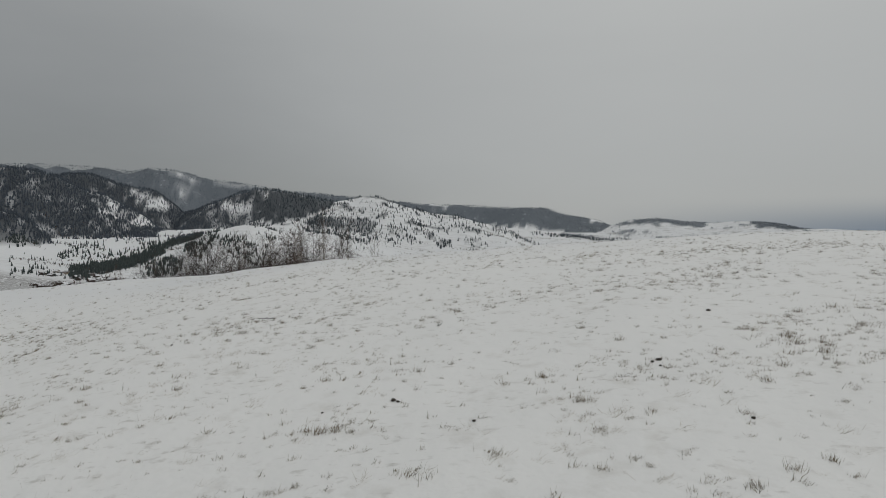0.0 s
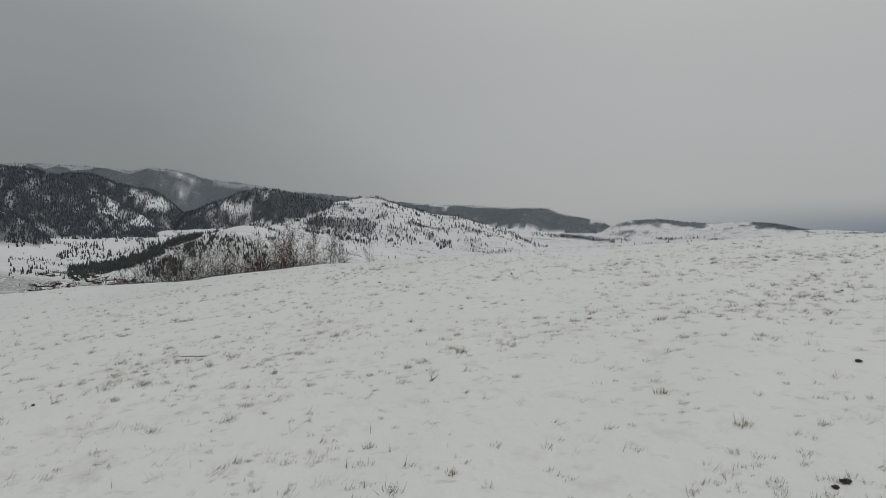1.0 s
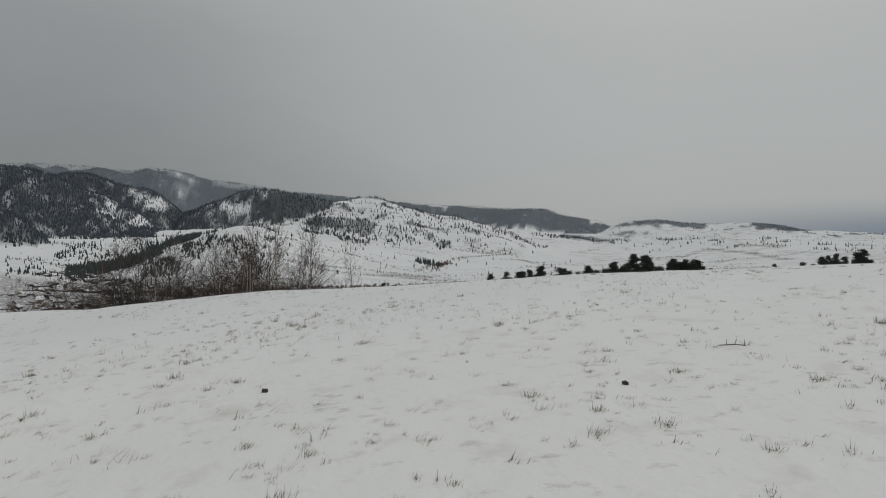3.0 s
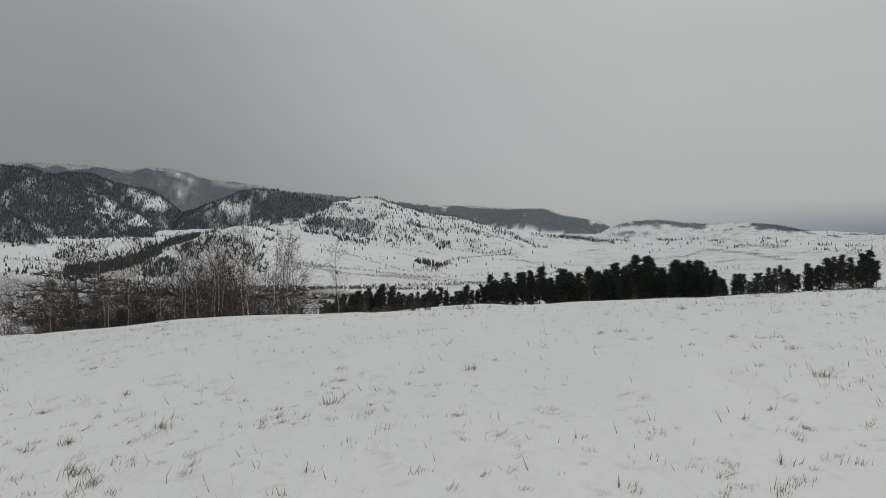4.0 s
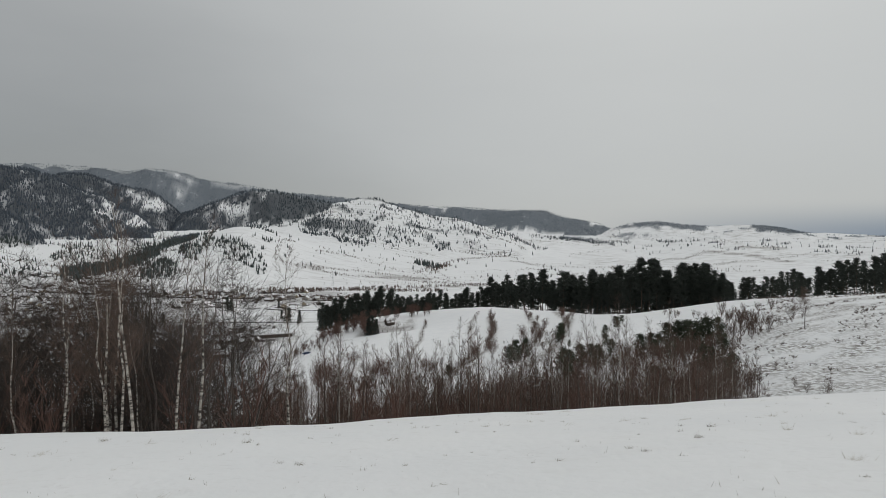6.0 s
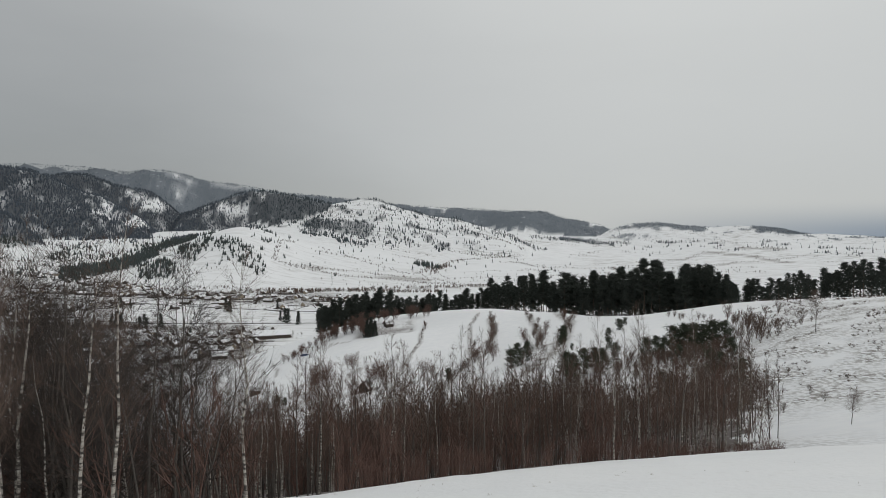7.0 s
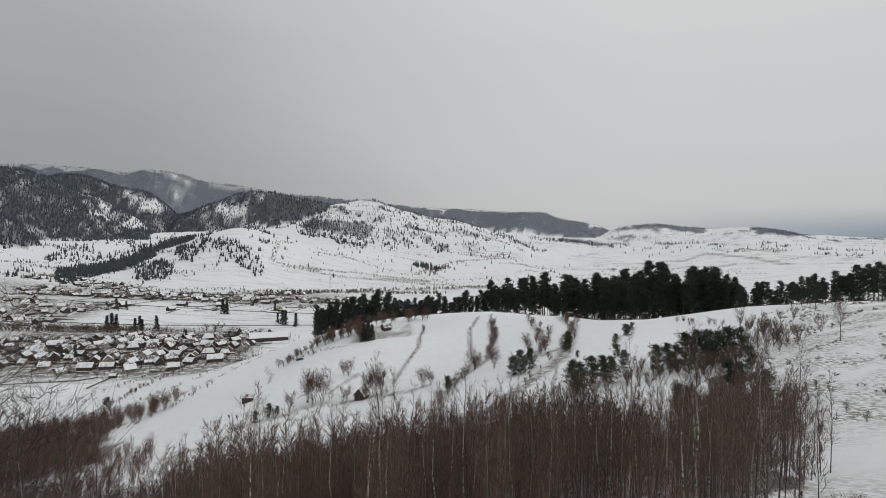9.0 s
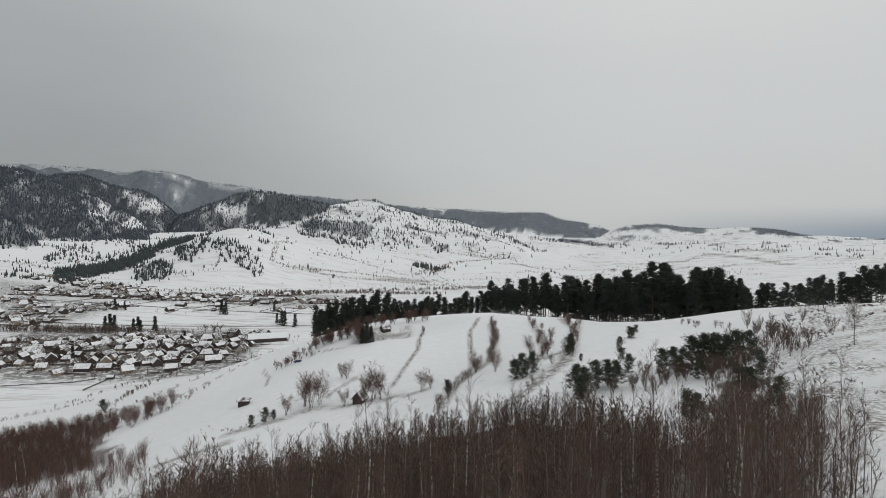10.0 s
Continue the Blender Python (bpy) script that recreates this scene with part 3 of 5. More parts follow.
    # the furthest woodland floor has its own mask, for its paler haze tint
    for name, v in (("stubble", stub), ("scrub", scrub), ("farm", farm), ("wood", wood * smooth(1300, 1350, r) * smooth(3150, 3000, r)), ("hazy_wood", wood * smooth(3000, 3150, r)), ("yard", yard), ("bank", bank), ("litter", litter)):
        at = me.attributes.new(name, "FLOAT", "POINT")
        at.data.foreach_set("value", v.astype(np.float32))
    me.materials.append(M_GROUND)
    return tagged(new("ground", me), "snow-covered hill, gully, valley floor and distant fells", "ground", kind="structure")


build_ground()

# ---- kit: parts, tubes, trees ----


def thing(name, label, category, group="", where=None):
    ob = new(name)
    ob.empty_display_size = 0.3
    if where is not None:
        ob.matrix_basis = where
    return tagged(ob, label, category, group)


def part(name, me, parent, label=""):
    ob = new(name, me)
    ob.parent = parent
    return tagged(ob, label) if label else ob


def tube(V, F, pts, radii, n=4):
    """A tapered tube along points, closed at its end."""
    base = len(V)
    pts = [Vector(p) for p in pts]
    for k, p in enumerate(pts):
        d = (pts[min(k + 1, len(pts) - 1)] - pts[max(k - 1, 0)]).normalized()
        a = d.orthogonal().normalized()
        b = d.cross(a)
        for s in range(n):
            q = 2 * math.pi * s / n
            V.append(p + (a * math.cos(q) + b * math.sin(q)) * radii[k])
    for k in range(len(pts) - 1):
        for s in range(n):
            i, j = base + k * n + s, base + k * n + (s + 1) % n
            F.append((i, j, j + n, i + n))
    F.append(tuple(base + (len(pts) - 1) * n + s for s in range(n)))


def sliver(V, F, p, q, w, rng):
    """A twig: a thin blade from p to q."""
    d = q - p
    a = d.cross(Vector((rng.uniform(-1, 1), rng.uniform(-1, 1), rng.uniform(-1, 1)))).normalized() * w
    i = len(V)
    V.extend((p - a, p + a, q))
    F.append((i, i + 1, i + 2))


def bare_tree(seed, h, spread=0.22, limbs=20, start=0.25, upright=0.75, trunk_r=0.010, twig=0.016, stems=1, droop=0.0, sub=6, fine=4, solid=True, fan=1.0):
    """Trunk and crown of a leafless tree, as two lists of verts and faces."""
    rng = random.Random(seed)
    TV, TF, CV, CF = [], [], [], []
    for s in range(stems):
        lean = Vector((rng.uniform(-1, 1), rng.uniform(-1, 1), 0)) * (0.04 if stems == 1 else 0.28) * h
        base = Vector((rng.uniform(-1, 1), rng.uniform(-1, 1), 0)) * (0 if stems == 1 else 0.05 * h)
        hs = h * (1 if stems == 1 else rng.uniform(0.7, 1.0))
        bend = [Vector((rng.uniform(-1, 1), rng.uniform(-1, 1), 0)) * 0.012 * h for _ in range(7)]
        line = [base + lean * (k / 6) ** 1.3 + bend[k] * (k > 0) + Vector((0, 0, hs * k / 6 - (0.03 * h if k == 0 else 0))) for k in range(7)]
        rad = [h * trunk_r * (1 - 0.93 * k / 6) for k in range(7)]
        if solid:
            tube(TV, TF, line, rad, 5 if stems == 1 else 3)
        else:
            tube(TV, TF, line[::3], rad[::3], 3)
        for b in range(limbs // stems + 1):
            t = start + (1 - start) * (b + rng.random()) / (limbs // stems + 1)
            t = min(t, 0.985)
            k = min(int(t * 6), 5)
            p = line[k].lerp(line[k + 1], t * 6 - k)
            az = rng.uniform(0, 2 * math.pi)
            ln = h * spread * (1.15 - t) ** 0.8 * rng.uniform(0.7, 1.25)
            up_ = upright * rng.uniform(0.75, 1.2)
            d = Vector((math.cos(az), math.sin(az), up_)).normalized()
            mid = p + d * ln * 0.55
            end = p + (d + Vector((0, 0, 0.25 - droop))).normalized() * ln
            r0 = h * trunk_r * (1 - 0.9 * t) * 0.36
            if solid:
                tube(CV, CF, [p, mid, end], [r0, r0 * 0.6, r0 * 0.2], 3)
            else:
                sliver(CV, CF, p, end, twig, rng)
            for c in range(sub):
                f = rng.uniform(0.2, 1.0)
                o = p.lerp(mid, f / 0.55) if f < 0.55 else mid.lerp(end, (f - 0.55) / 0.45)
                v = (d * 0.6 + Vector((rng.gauss(0, 0.30 * fan), rng.gauss(0, 0.30 * fan), rng.gauss(0.55 / fan, 0.25 * fan) - 1.5 * droop))).normalized()
                e = o + v * ln * rng.uniform(0.45, 0.95)
                sliver(CV, CF, o, e, twig * 0.75, rng)
                for g in range(fine):
                    oo = o.lerp(e, rng.uniform(0.1, 0.9))
                    w = (v * 0.8 + Vector((rng.gauss(0, 0.26 * fan), rng.gauss(0, 0.26 * fan), rng.gauss(0.35 / fan, 0.2 * fan) - 1.5 * droop))).normalized()
                    sliver(CV, CF, oo, oo + w * ln * rng.uniform(0.35, 0.75), twig * 0.5, rng)
    return TV, TF, CV, CF


def pine(seed, h, bare=0.42, width=0.17, clumps=60, tip=1.0, tufts=20, big=1.0, ragged=1.0, conical=False):
    """A pine: a straight bole, open limbs and tufts of needles."""
    rng = random.Random(seed)
    TV, TF, CV, CF = [], [], [], []
    line = [Vector((rng.uniform(-1, 1) * 0.008 * h * (k > 0), rng.uniform(-1, 1) * 0.008 * h * (k > 0), h * 0.97 * k / 6 - (0.5 if k == 0 else 0))) for k in range(7)]
    tube(TV, TF, line, [h * 0.0115 * (1 - 0.88 * k / 6) for k in range(7)], 5)
    gaps = [1 + rng.uniform(-0.42, 0.25) * ragged for _ in range(9)]
    sway = [rng.uniform(0, 6.28) for _ in range(9)]
    for c in range(clumps):
        t = bare + (1 - bare) * ((c + rng.random()) / clumps) ** 0.9
        k = min(int(t * 6), 5)
        p = line[k].lerp(line[k + 1], min(t * 6 - k, 1))
        az = rng.uniform(0, 2 * math.pi)
        tier = min(int((t - bare) / (1 - bare) * 9), 8)
        prof = math.sin(min(1, (1.04 - t) / (1 - bare) * 1.6) * math.pi / 2) * (0.45 + 0.55 * rng.random()) * gaps[tier] * (1 + 0.35 * ragged * math.cos(az - sway[tier]))
        if conical:
            prof = (1.03 - t) / (1 - bare) * (0.7 + 0.4 * rng.random())
        ln = h * width * prof
        d = Vector((math.cos(az), math.sin(az), rng.uniform(0.0, 0.5) * tip))
        e = p + d * ln
        if c % 2 == 0:
            tube(TV, TF, [p, e], [h * 0.0025, h * 0.0008], 3)
        size = h * rng.uniform(0.028, 0.050) * big
        for s in range(tufts):
            o = p.lerp(e, rng.uniform(0.35, 1.1)) + Vector((rng.gauss(0, 1), rng.gauss(0, 1), rng.gauss(0, 0.30 + 0.3 * (1 - ragged)))) * size * 0.55
            q = Vector((rng.gauss(0, 1) + 1.1 * d.x, rng.gauss(0, 1) + 1.1 * d.y, rng.gauss(0.35, 0.5))).normalized() * size * rng.uniform(0.7, 1.5)
            sliver(CV, CF, o - q * 0.4, o + q, size * 0.15, rng)
    return TV, TF, CV, CF


def tree_thing(name, label, category, group, parts, trunk_mat, crown_mat):
    TV, TF, CV, CF = parts
    ob = thing(name, label, category, group)
    part("trunk", make_mesh("trunk", TV, TF, trunk_mat, True), ob)
    part("crown", make_mesh("crown", CV, CF, crown_mat), ob)
    return ob


def placed(x, y, size=1.0, turn=0.0, sink=0.0, lean=(0.0, 0.0)):
    return pose(x, y, ground(x, y) - sink, lean[0], lean[1], turn) @ Matrix.Scale(size, 4)


def scatter(name, label, category, shapes, spots, mats):
    """Many uncountable pieces as one object. shapes: (verts, faces) lists; spots: (shape, x, y, z, size_xy, size_z, turn)."""
    allv, allf, n0 = [], [], 0
    for k, (V, F) in enumerate(shapes):
        V = np.array([tuple(v) for v in V])
        sel = np.array([s[1:] for s in spots if s[0] == k])
        if not len(sel):
            continue
        c, s_ = np.cos(sel[:, 5]), np.sin(sel[:, 5])
        X = V[:, 0] * c[:, None] - V[:, 1] * s_[:, None]
        Y = V[:, 0] * s_[:, None] + V[:, 1] * c[:, None]
        P = np.stack([X * sel[:, 3:4] + sel[:, 0:1], Y * sel[:, 3:4] + sel[:, 1:2], V[None, :, 2] * sel[:, 4:5] + sel[:, 2:3]], -1)
        allv.append(P.reshape(-1, 3))
        sizes = np.array([len(f) for f in F])
        flat = np.concatenate([np.array(f) for f in F])
        off = (np.arange(len(sel)) * len(V))[:, None] + n0
        allf.append(((flat[None, :] + off).ravel(), np.tile(sizes, len(sel))))
        n0 += len(sel) * len(V)
    v = np.concatenate(allv)
    loops = np.concatenate([f[0] for f in allf]).astype(np.int32)
    sizes = np.concatenate([f[1] for f in allf])
    me = bpy.data.meshes.new(name)
    me.vertices.add(len(v))
    me.vertices.foreach_set("co", v.astype(np.float32).ravel())
    me.loops.add(len(loops))
    me.loops.foreach_set("vertex_index", loops)
    me.polygons.add(len(sizes))
    me.polygons.foreach_set("loop_start", (np.cumsum(sizes) - sizes).astype(np.int32))
    me.update(calc_edges=True)
    me.materials.append(mats)
    return tagged(new(name, me), label, category, kind="stuff")


def cone_tree(sides, layers, rng, ragged=0.2):
    """A far spruce, one metre high."""
    V, F = [], []
    for k in range(layers):
        z0, z1 = 0.05 + 0.8 * k / layers, 0.05 + 0.8 * k / layers + (0.95 if layers == 1 else 0.55 * (1 - 0.25 * k / layers))
        r = 0.20 * (1 - 0.8 * k / layers)
        i = len(V)
        for s in range(sides):
            q = 2 * math.pi * (s + 0.5 * k) / sides
            f = rng.uniform(1 - ragged, 1 + ragged)
            V.append((r * f * math.cos(q), r * f * math.sin(q), z0 + rng.uniform(-0.05, 0.05)))
        V.append((0, 0, min(z1, 1.0)))
        for s in range(sides):
            F.append((i + s, i + (s + 1) % sides, i + sides))
    return V, F


# ---- far woods ----
rw = np.random.default_rng(4)


def far_wood(name, label, r0, r1, count, shapes, mat, height, umin=-120, umax=1690, gain=1.0):
    u = rw.uniform(umin, umax, count)
    r = np.sqrt(rw.uniform(r0 * r0, r1 * r1, count))
    az = np.arctan((u - 784) / 1021.7) + 0.0043
    x, y = EYE[0] + r * np.sin(az), EYE[1] + r * np.cos(az)
    keep = rw.random(count) < woods(x, y) * gain
    x, y = x[keep], y[keep]
    z = land(x, y)
    hs = rw.uniform(*height, len(x)) * np.where(rw.random(len(x)) < 0.2, 0.6, 1.0)
    wd = hs * rw.uniform(0.75, 1.25, len(x))
    k = rw.integers(0, len(shapes), len(x))
    t = rw.uniform(0, 6.28, len(x))
    return scatter(name, label, "forest", shapes, list(zip(k, x, y, z - 0.6, wd, hs, t)), mat)


rt = random.Random(3)
cones_fine = [cone_tree(6, 3, rt, 0.3) for _ in range(4)]
cones_mid = [cone_tree(4, 2, rt, 0.3) for _ in range(4)]
cones_far = [cone_tree(4, 1, rt, 0.3) for _ in range(4)]
far_wood("near_fell_woods", "dark spruces scattered over the snowy lower fells", 1290, 1780, 52000, cones_fine, M_SPRUCE, (7, 13))
# mountain and ridge trees take the needle colours with haze mixed in
far_wood("mountain_woods", "spruce forest on the steep mountain flank, tinted with haze", 1780, 3080, 40000, cones_mid, M_HAZY, (7, 13), -120, 440)
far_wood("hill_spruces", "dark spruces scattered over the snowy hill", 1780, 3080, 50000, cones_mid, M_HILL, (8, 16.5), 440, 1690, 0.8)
far_wood("ridge_woods", "grey forest on the distant ridge, tinted paler with haze", 3080, 4400, 76000, cones_far, M_FAR, (6, 10))

# ---- pine grove behind the knoll ----
rp = random.Random(11)
PINES = [tree_thing("pine_tree", "tall dark Scots pine with a bare trunk in the snow", "tree", "pine grove",
                    pine(100 + k, 24, (0.20, 0.36, 0.28, 0.44, 0.16, 0.32)[k], (0.145, 0.13, 0.15, 0.135, 0.14, 0.16)[k], 64, 1.0, 22, 1.15, 0.75), M_PINE_BARK, M_PINE) for k in range(6)]
used = {}


def plant(kinds, x, y, height, base_height, sink=0.0, lean=0.0):
    """Set one of the kinds at a place: the first time the model itself, later a copy."""
    ob = kinds[rp.randrange(len(kinds))]
    m = placed(x, y, height / base_height, rp.uniform(0, 360), sink, (rp.uniform(-1, 1) * lean, rp.uniform(-1, 1) * lean))
    if ob.name not in used:
        used[ob.name] = True
        ob.matrix_basis = m
        return ob
    return copy_thing(ob, m @ Matrix.Diagonal((1 / ob.scale[0], 1 / ob.scale[1], 1 / ob.scale[2], 1)))


def spot(u, depth):
    return EYE[0] + depth * ((u - 784) / 1021.7 + 0.0043), EYE[1] + depth


SKYLINE_U = [865, 900, 950, 1000, 1050, 1100, 1140, 1165, 1200, 1250, 1290, 1330, 1345, 1385, 1400, 1440, 1465, 1490, 1515, 1568, 1640]
SKYLINE = [494, 487, 481, 484, 482, 476, 470, 461, 457, 463, 474, 488, 494, 488, 500, 490, 482, 480, 462, 458, 455]
FRONT = [425, 392, 352, 320, 296, 268, 246, 238, 230, 222, 218, 214, 222, 216, 214, 206, 204, 202, 198, 190, 186]


def grove(u0, u1, count, deep, shorter):
    for k in range(count):
        u = u0 + (u1 - u0) * (k + rp.random()) / count
        depth = float(np.interp(u, SKYLINE_U, FRONT)) + deep * rp.random() ** 1.4
        x, y = spot(u, depth)
        top = EYE[2] - depth * (float(np.interp(u, SKYLINE_U, SKYLINE)) - 418.4 - (u - 784) * 0.0064) / 1021.7
        h = min(max((top - ground(x, y)) * (shorter[0] + (shorter[1] - shorter[0]) * rp.random() ** 1.7), 8), 30)
        plant(PINES, x, y, h, 24, 0.3, 1.5)


grove(866, 1332, 84, 14, (0.60, 1.03))
grove(866, 1332, 80, 60, (0.60, 1.03))
grove(1340, 1640, 44, 34, (0.70, 1.08))
for k in range(84):  # the lower group towards the village
    u = 556 + 214 * (k + rp.random()) / 84
    x, y = spot(u, rp.uniform(385, 440) + 20 * (u > 690))
    plant(PINES, x, y, (22.5 if u < 690 else 21.5) * rp.uniform(0.8, 1.12), 24, 0.3, 1.5)
for k in range(22):
    x, y = spot(772 + 94 * (k + rp.random()) / 22, rp.uniform(420, 450))
    plant(PINES, x, y, 24 * rp.uniform(0.7, 1.0), 24, 0.3, 1.5)
for u, d, h in ((1418, 172, 8), (1436, 170, 9.5), (1447, 174, 9), (1462, 168, 10), (1475, 171, 8.5)):
    plant(PINES, *spot(u, d), h, 24, 0.2, 2)

# saplings and dead brush that close the view between the boles
sapling_shapes = [(lambda q: (q[2], q[3]))(pine(150 + k, 1.0, 0.02, 0.32, 20, 0.6, 14, 1.5)) for k in range(3)]
spots = []
for k in range(420):
    u = rp.uniform(560, 1640)
    base = float(np.interp(u, [560, 770, 800, 864, *SKYLINE_U], [392, 400, 425, 428, *FRONT]))
    x, y = spot(u, base + rp.uniform(2, 34))
    h = rp.uniform(4, 10) * (0.6 if u > 1340 else 1)
    spots.append((rp.randrange(3), x, y, ground(x, y) - 0.1, h, h, rp.uniform(0, 6.28)))
scatter("grove_saplings", "dark pine saplings and brush beneath the grove", "woodland", sapling_shapes, spots, M_PINE)

# ---- leafless wood in the gully ----
BIRCHES = [tree_thing("birch_tree", "slender leafless birch with a pale trunk in the snow", "tree", "birches of the gully wood",
                      bare_tree(200 + k, 8, 0.16 + 0.02 * (k % 3), 32, 0.22, 1.3, 0.0072, 0.0055, sub=6, fine=4, fan=1.4), M_BIRCH, M_TWIG) for k in range(7)]
ALDERS = [tree_thing("alder_tree", "leafless grey-brown alder in the gully wood", "tree", "alders of the gully wood",
                     bare_tree(300 + k, 8, 0.155, 32, 0.26, 1.5, 0.0068, 0.0060, sub=6, fine=4, fan=1.4), M_BARK, M_TWIG_RED) for k in range(6)]
# the tall birches that stand out at the brow
for x, y, h in ((-6.5, 32.4, 5.3), (-6.9, 32.6, 4.7), (-5.9, 34.2, 5.6), (-6.3, 33.9, 5.0), (-8.6, 35.0, 5.6), (-9.2, 34.2, 5.2), (-12.5, 35.2, 5.8),
                (-13.2, 35.0, 5.2), (-4.2, 36.6, 5.8), (-10.6, 36.4, 6.2), (-16.0, 36.2, 5.8), (-18.5, 37.5, 6.4), (-22.0, 38.6, 6.4), (-15.0, 39.0, 6.8),
                (-9.0, 36.0, 6.7), (-9.7, 36.9, 6.5), (-8.7, 35.3, 6.3), (-11.2, 37.4, 6.6), (-14.0, 36.6, 6.2)):
    plant(BIRCHES, x, y, h, 8, 0.1, 3)
# wide, dense crowns that veil the valley from the brow
THORNS = [tree_thing("thorn_tree", "brown leafless thorn tree with a wide tangled crown", "tree", "thorn trees at the brow",
                     bare_tree(340 + k, 5, 0.30, 46, 0.10, 0.8, 0.007, 0.0058, 3, 0.06, sub=6, fine=5, fan=1.6), M_BARK, M_TWIG_DARK) for k in range(4)]
for k in range(18):
    y = 34.5 + 9 * rp.random()
    x = -0.72 * (y - 29.4) - 0.5 - 15 * rp.random() ** 1.6
    plant(THORNS, x, y, (-ground(x, y) * rp.uniform(0.62, 0.96) - 0.02 * (y - 17)) * (1 - 0.3 * float(smooth(-14, -24, x))), 5, 0.1, 6)

for x, y in ((-9.8, 38.2), (-13.4, 38.9), (-16.2, 38.4), (-11.4, 40.8), (-17.8, 40.8), (-12.0, 36.4), (-15.2, 37.0), (-8.2, 36.6), (-19.5, 38.8)):
    plant(THORNS, x, y, -ground(x, y) * rp.uniform(0.98, 1.10), 5, 0.1, 4)

for k in range(15):  # taller ones behind, level with the brow's top
    x, y = -6 - 11.5 * (k + rp.random()) / 15, rp.uniform(37.5, 43)
    plant(THORNS, x, y, -ground(x, y) + rp.uniform(-0.7, 0.45), 5, 0.1, 4)


def wood_height(x, y):
    tall = 1 + 0.06 * float(smooth(0, 1.5, -0.8 * (y - 29.4) - x) * smooth(35, 39, y) * smooth(58, 52, y))
    tall *= 1 - 0.28 * float(smooth(-15, -24, x) * smooth(60, 50, y))
    tall *= 1 - 0.42 * float(smooth(34, 46, x))
    tall *= 1 - 0.30 * float(smooth(-0.42, -0.60, x / max(y - 35, 4)) * smooth(44, 50, y))
    return tall * float(np.interp(y, [34, 42, 50, 62, 80, 110, 150], [4.6, 4.8, 5.6, 7.7, 9.3, 8.9, 7.2])) * rp.uniform(0.78, 1.12)


count = 0
while count < 330:
    x, y = rp.uniform(-46, 30), 34 + 46 * rp.random() ** 0.95
    if int(count) % 6 == 0:
        x = rp.uniform(-32, -3)
        y = float(np.interp(x, NEAR_EDGE_X, NEAR_EDGE_Y)) + 10 * rp.random()
        if x > -0.8 * (y - 29.4):
            continue
    if x < -0.33 * (y - 19.5) and y < 54 and rp.random() < 0.55:
        count += 0.5
        continue
    if in_wood(x, y) and (x > -22 or y > 40 + 0.2 * (-22 - x)):
        plant(BIRCHES if rp.random() < 0.5 else ALDERS, x, y, wood_height(x, y), 8, 0.1, 3)
        count += 1

for k in range(34):  # slim trees where the wood reaches towards the brow
    y = rp.uniform(43, 60)
    x = -rp.uniform(0.03, 0.31) * (y - 19.5)
    if in_wood(x, y):
        plant(ALDERS if k % 3 else BIRCHES, x, y, wood_height(x, y) * 1.1, 8, 0.1, 2)
for k in range(70):  # slim trees down the bank west of the brow
    y = rp.uniform(40, 62)
    x = -rp.uniform(0.34, 0.60) * (y - 23.5)
    if in_wood(x, y):
        plant(ALDERS if k % 4 else BIRCHES, x, y, wood_height(x, y) * rp.uniform(0.95, 1.2), 8, 0.1, 2)
for k in range(26):  # taller birches that overtop the rest
    x, y = rp.uniform(-12, 21), rp.uniform(52, 78)
    if in_wood(x, y):
        plant(BIRCHES, x, y, wood_height(x, y) * rp.uniform(1.15, 1.4), 8, 0.1, 2)
for k in range(16):  # the close stand along its east edge
    y = 57 + 34 * rp.random() ** 1.3
    x = float(np.interp(y, [57, 64, 74, 90], [18.5, 21.5, 27, 37])) - 8 * rp.random()
    plant(ALDERS if k % 3 else BIRCHES, x, y, wood_height(x, y) * rp.uniform(0.85, 1.15), 8, 0.1, 2)
for x, y, h in ((-18.2, 60.0, 8.3), (-17.0, 60.8, 6.6), (-15.2, 60.0, 7.2), (-22.0, 66.0, 9.4), (-19.4, 62.0, 6.8)):
    plant(BIRCHES, x, y, h, 8, 0.1, 2)  # tall ones in the gully's head

# finer twigs for the trees close by, coarser ones for those further down
wood_shapes = [bare_tree(400 + k, 1.0, 0.155, 16, 0.24, 1.6, 0.0065, 0.0028 if k < 8 else 0.0050, sub=4, fine=2, solid=False, fan=1.4) for k in range(16)]
thicket_shapes = [bare_tree(430 + k, 1.0, 0.34, 18, 0.08, 1.8, 0.007, 0.0050, 4, sub=3, fine=2, solid=False) for k in range(5)]


def wild(name, label, shapes, spots, stem_mat, twig_mat):
    """Uncountable bare trees: their stems and their twigs are two objects of one kind."""
    scatter(name + "_stems", label, "woodland", [(s[0], s[1]) for s in shapes], spots, stem_mat)
    scatter(name + "_twigs", label, "woodland", [(s[2], s[3]) for s in shapes], spots, twig_mat)


spots = []
while len(spots) < 1400:
    x, y = rp.uniform(-85, 62), 46 + 112 * rp.random() ** 1.15
    if len(spots) % 3 == 0:
        x, y = rp.uniform(-45, 8), rp.uniform(58, 98)
    if in_wood(x, y):
        h = wood_height(x, y)
        spots.append((rp.randrange(8) + 8 * (y > 92), x, y, ground(x, y) - 0.2, h * rp.uniform(0.9, 1.4), h, rp.uniform(0, 6.28)))
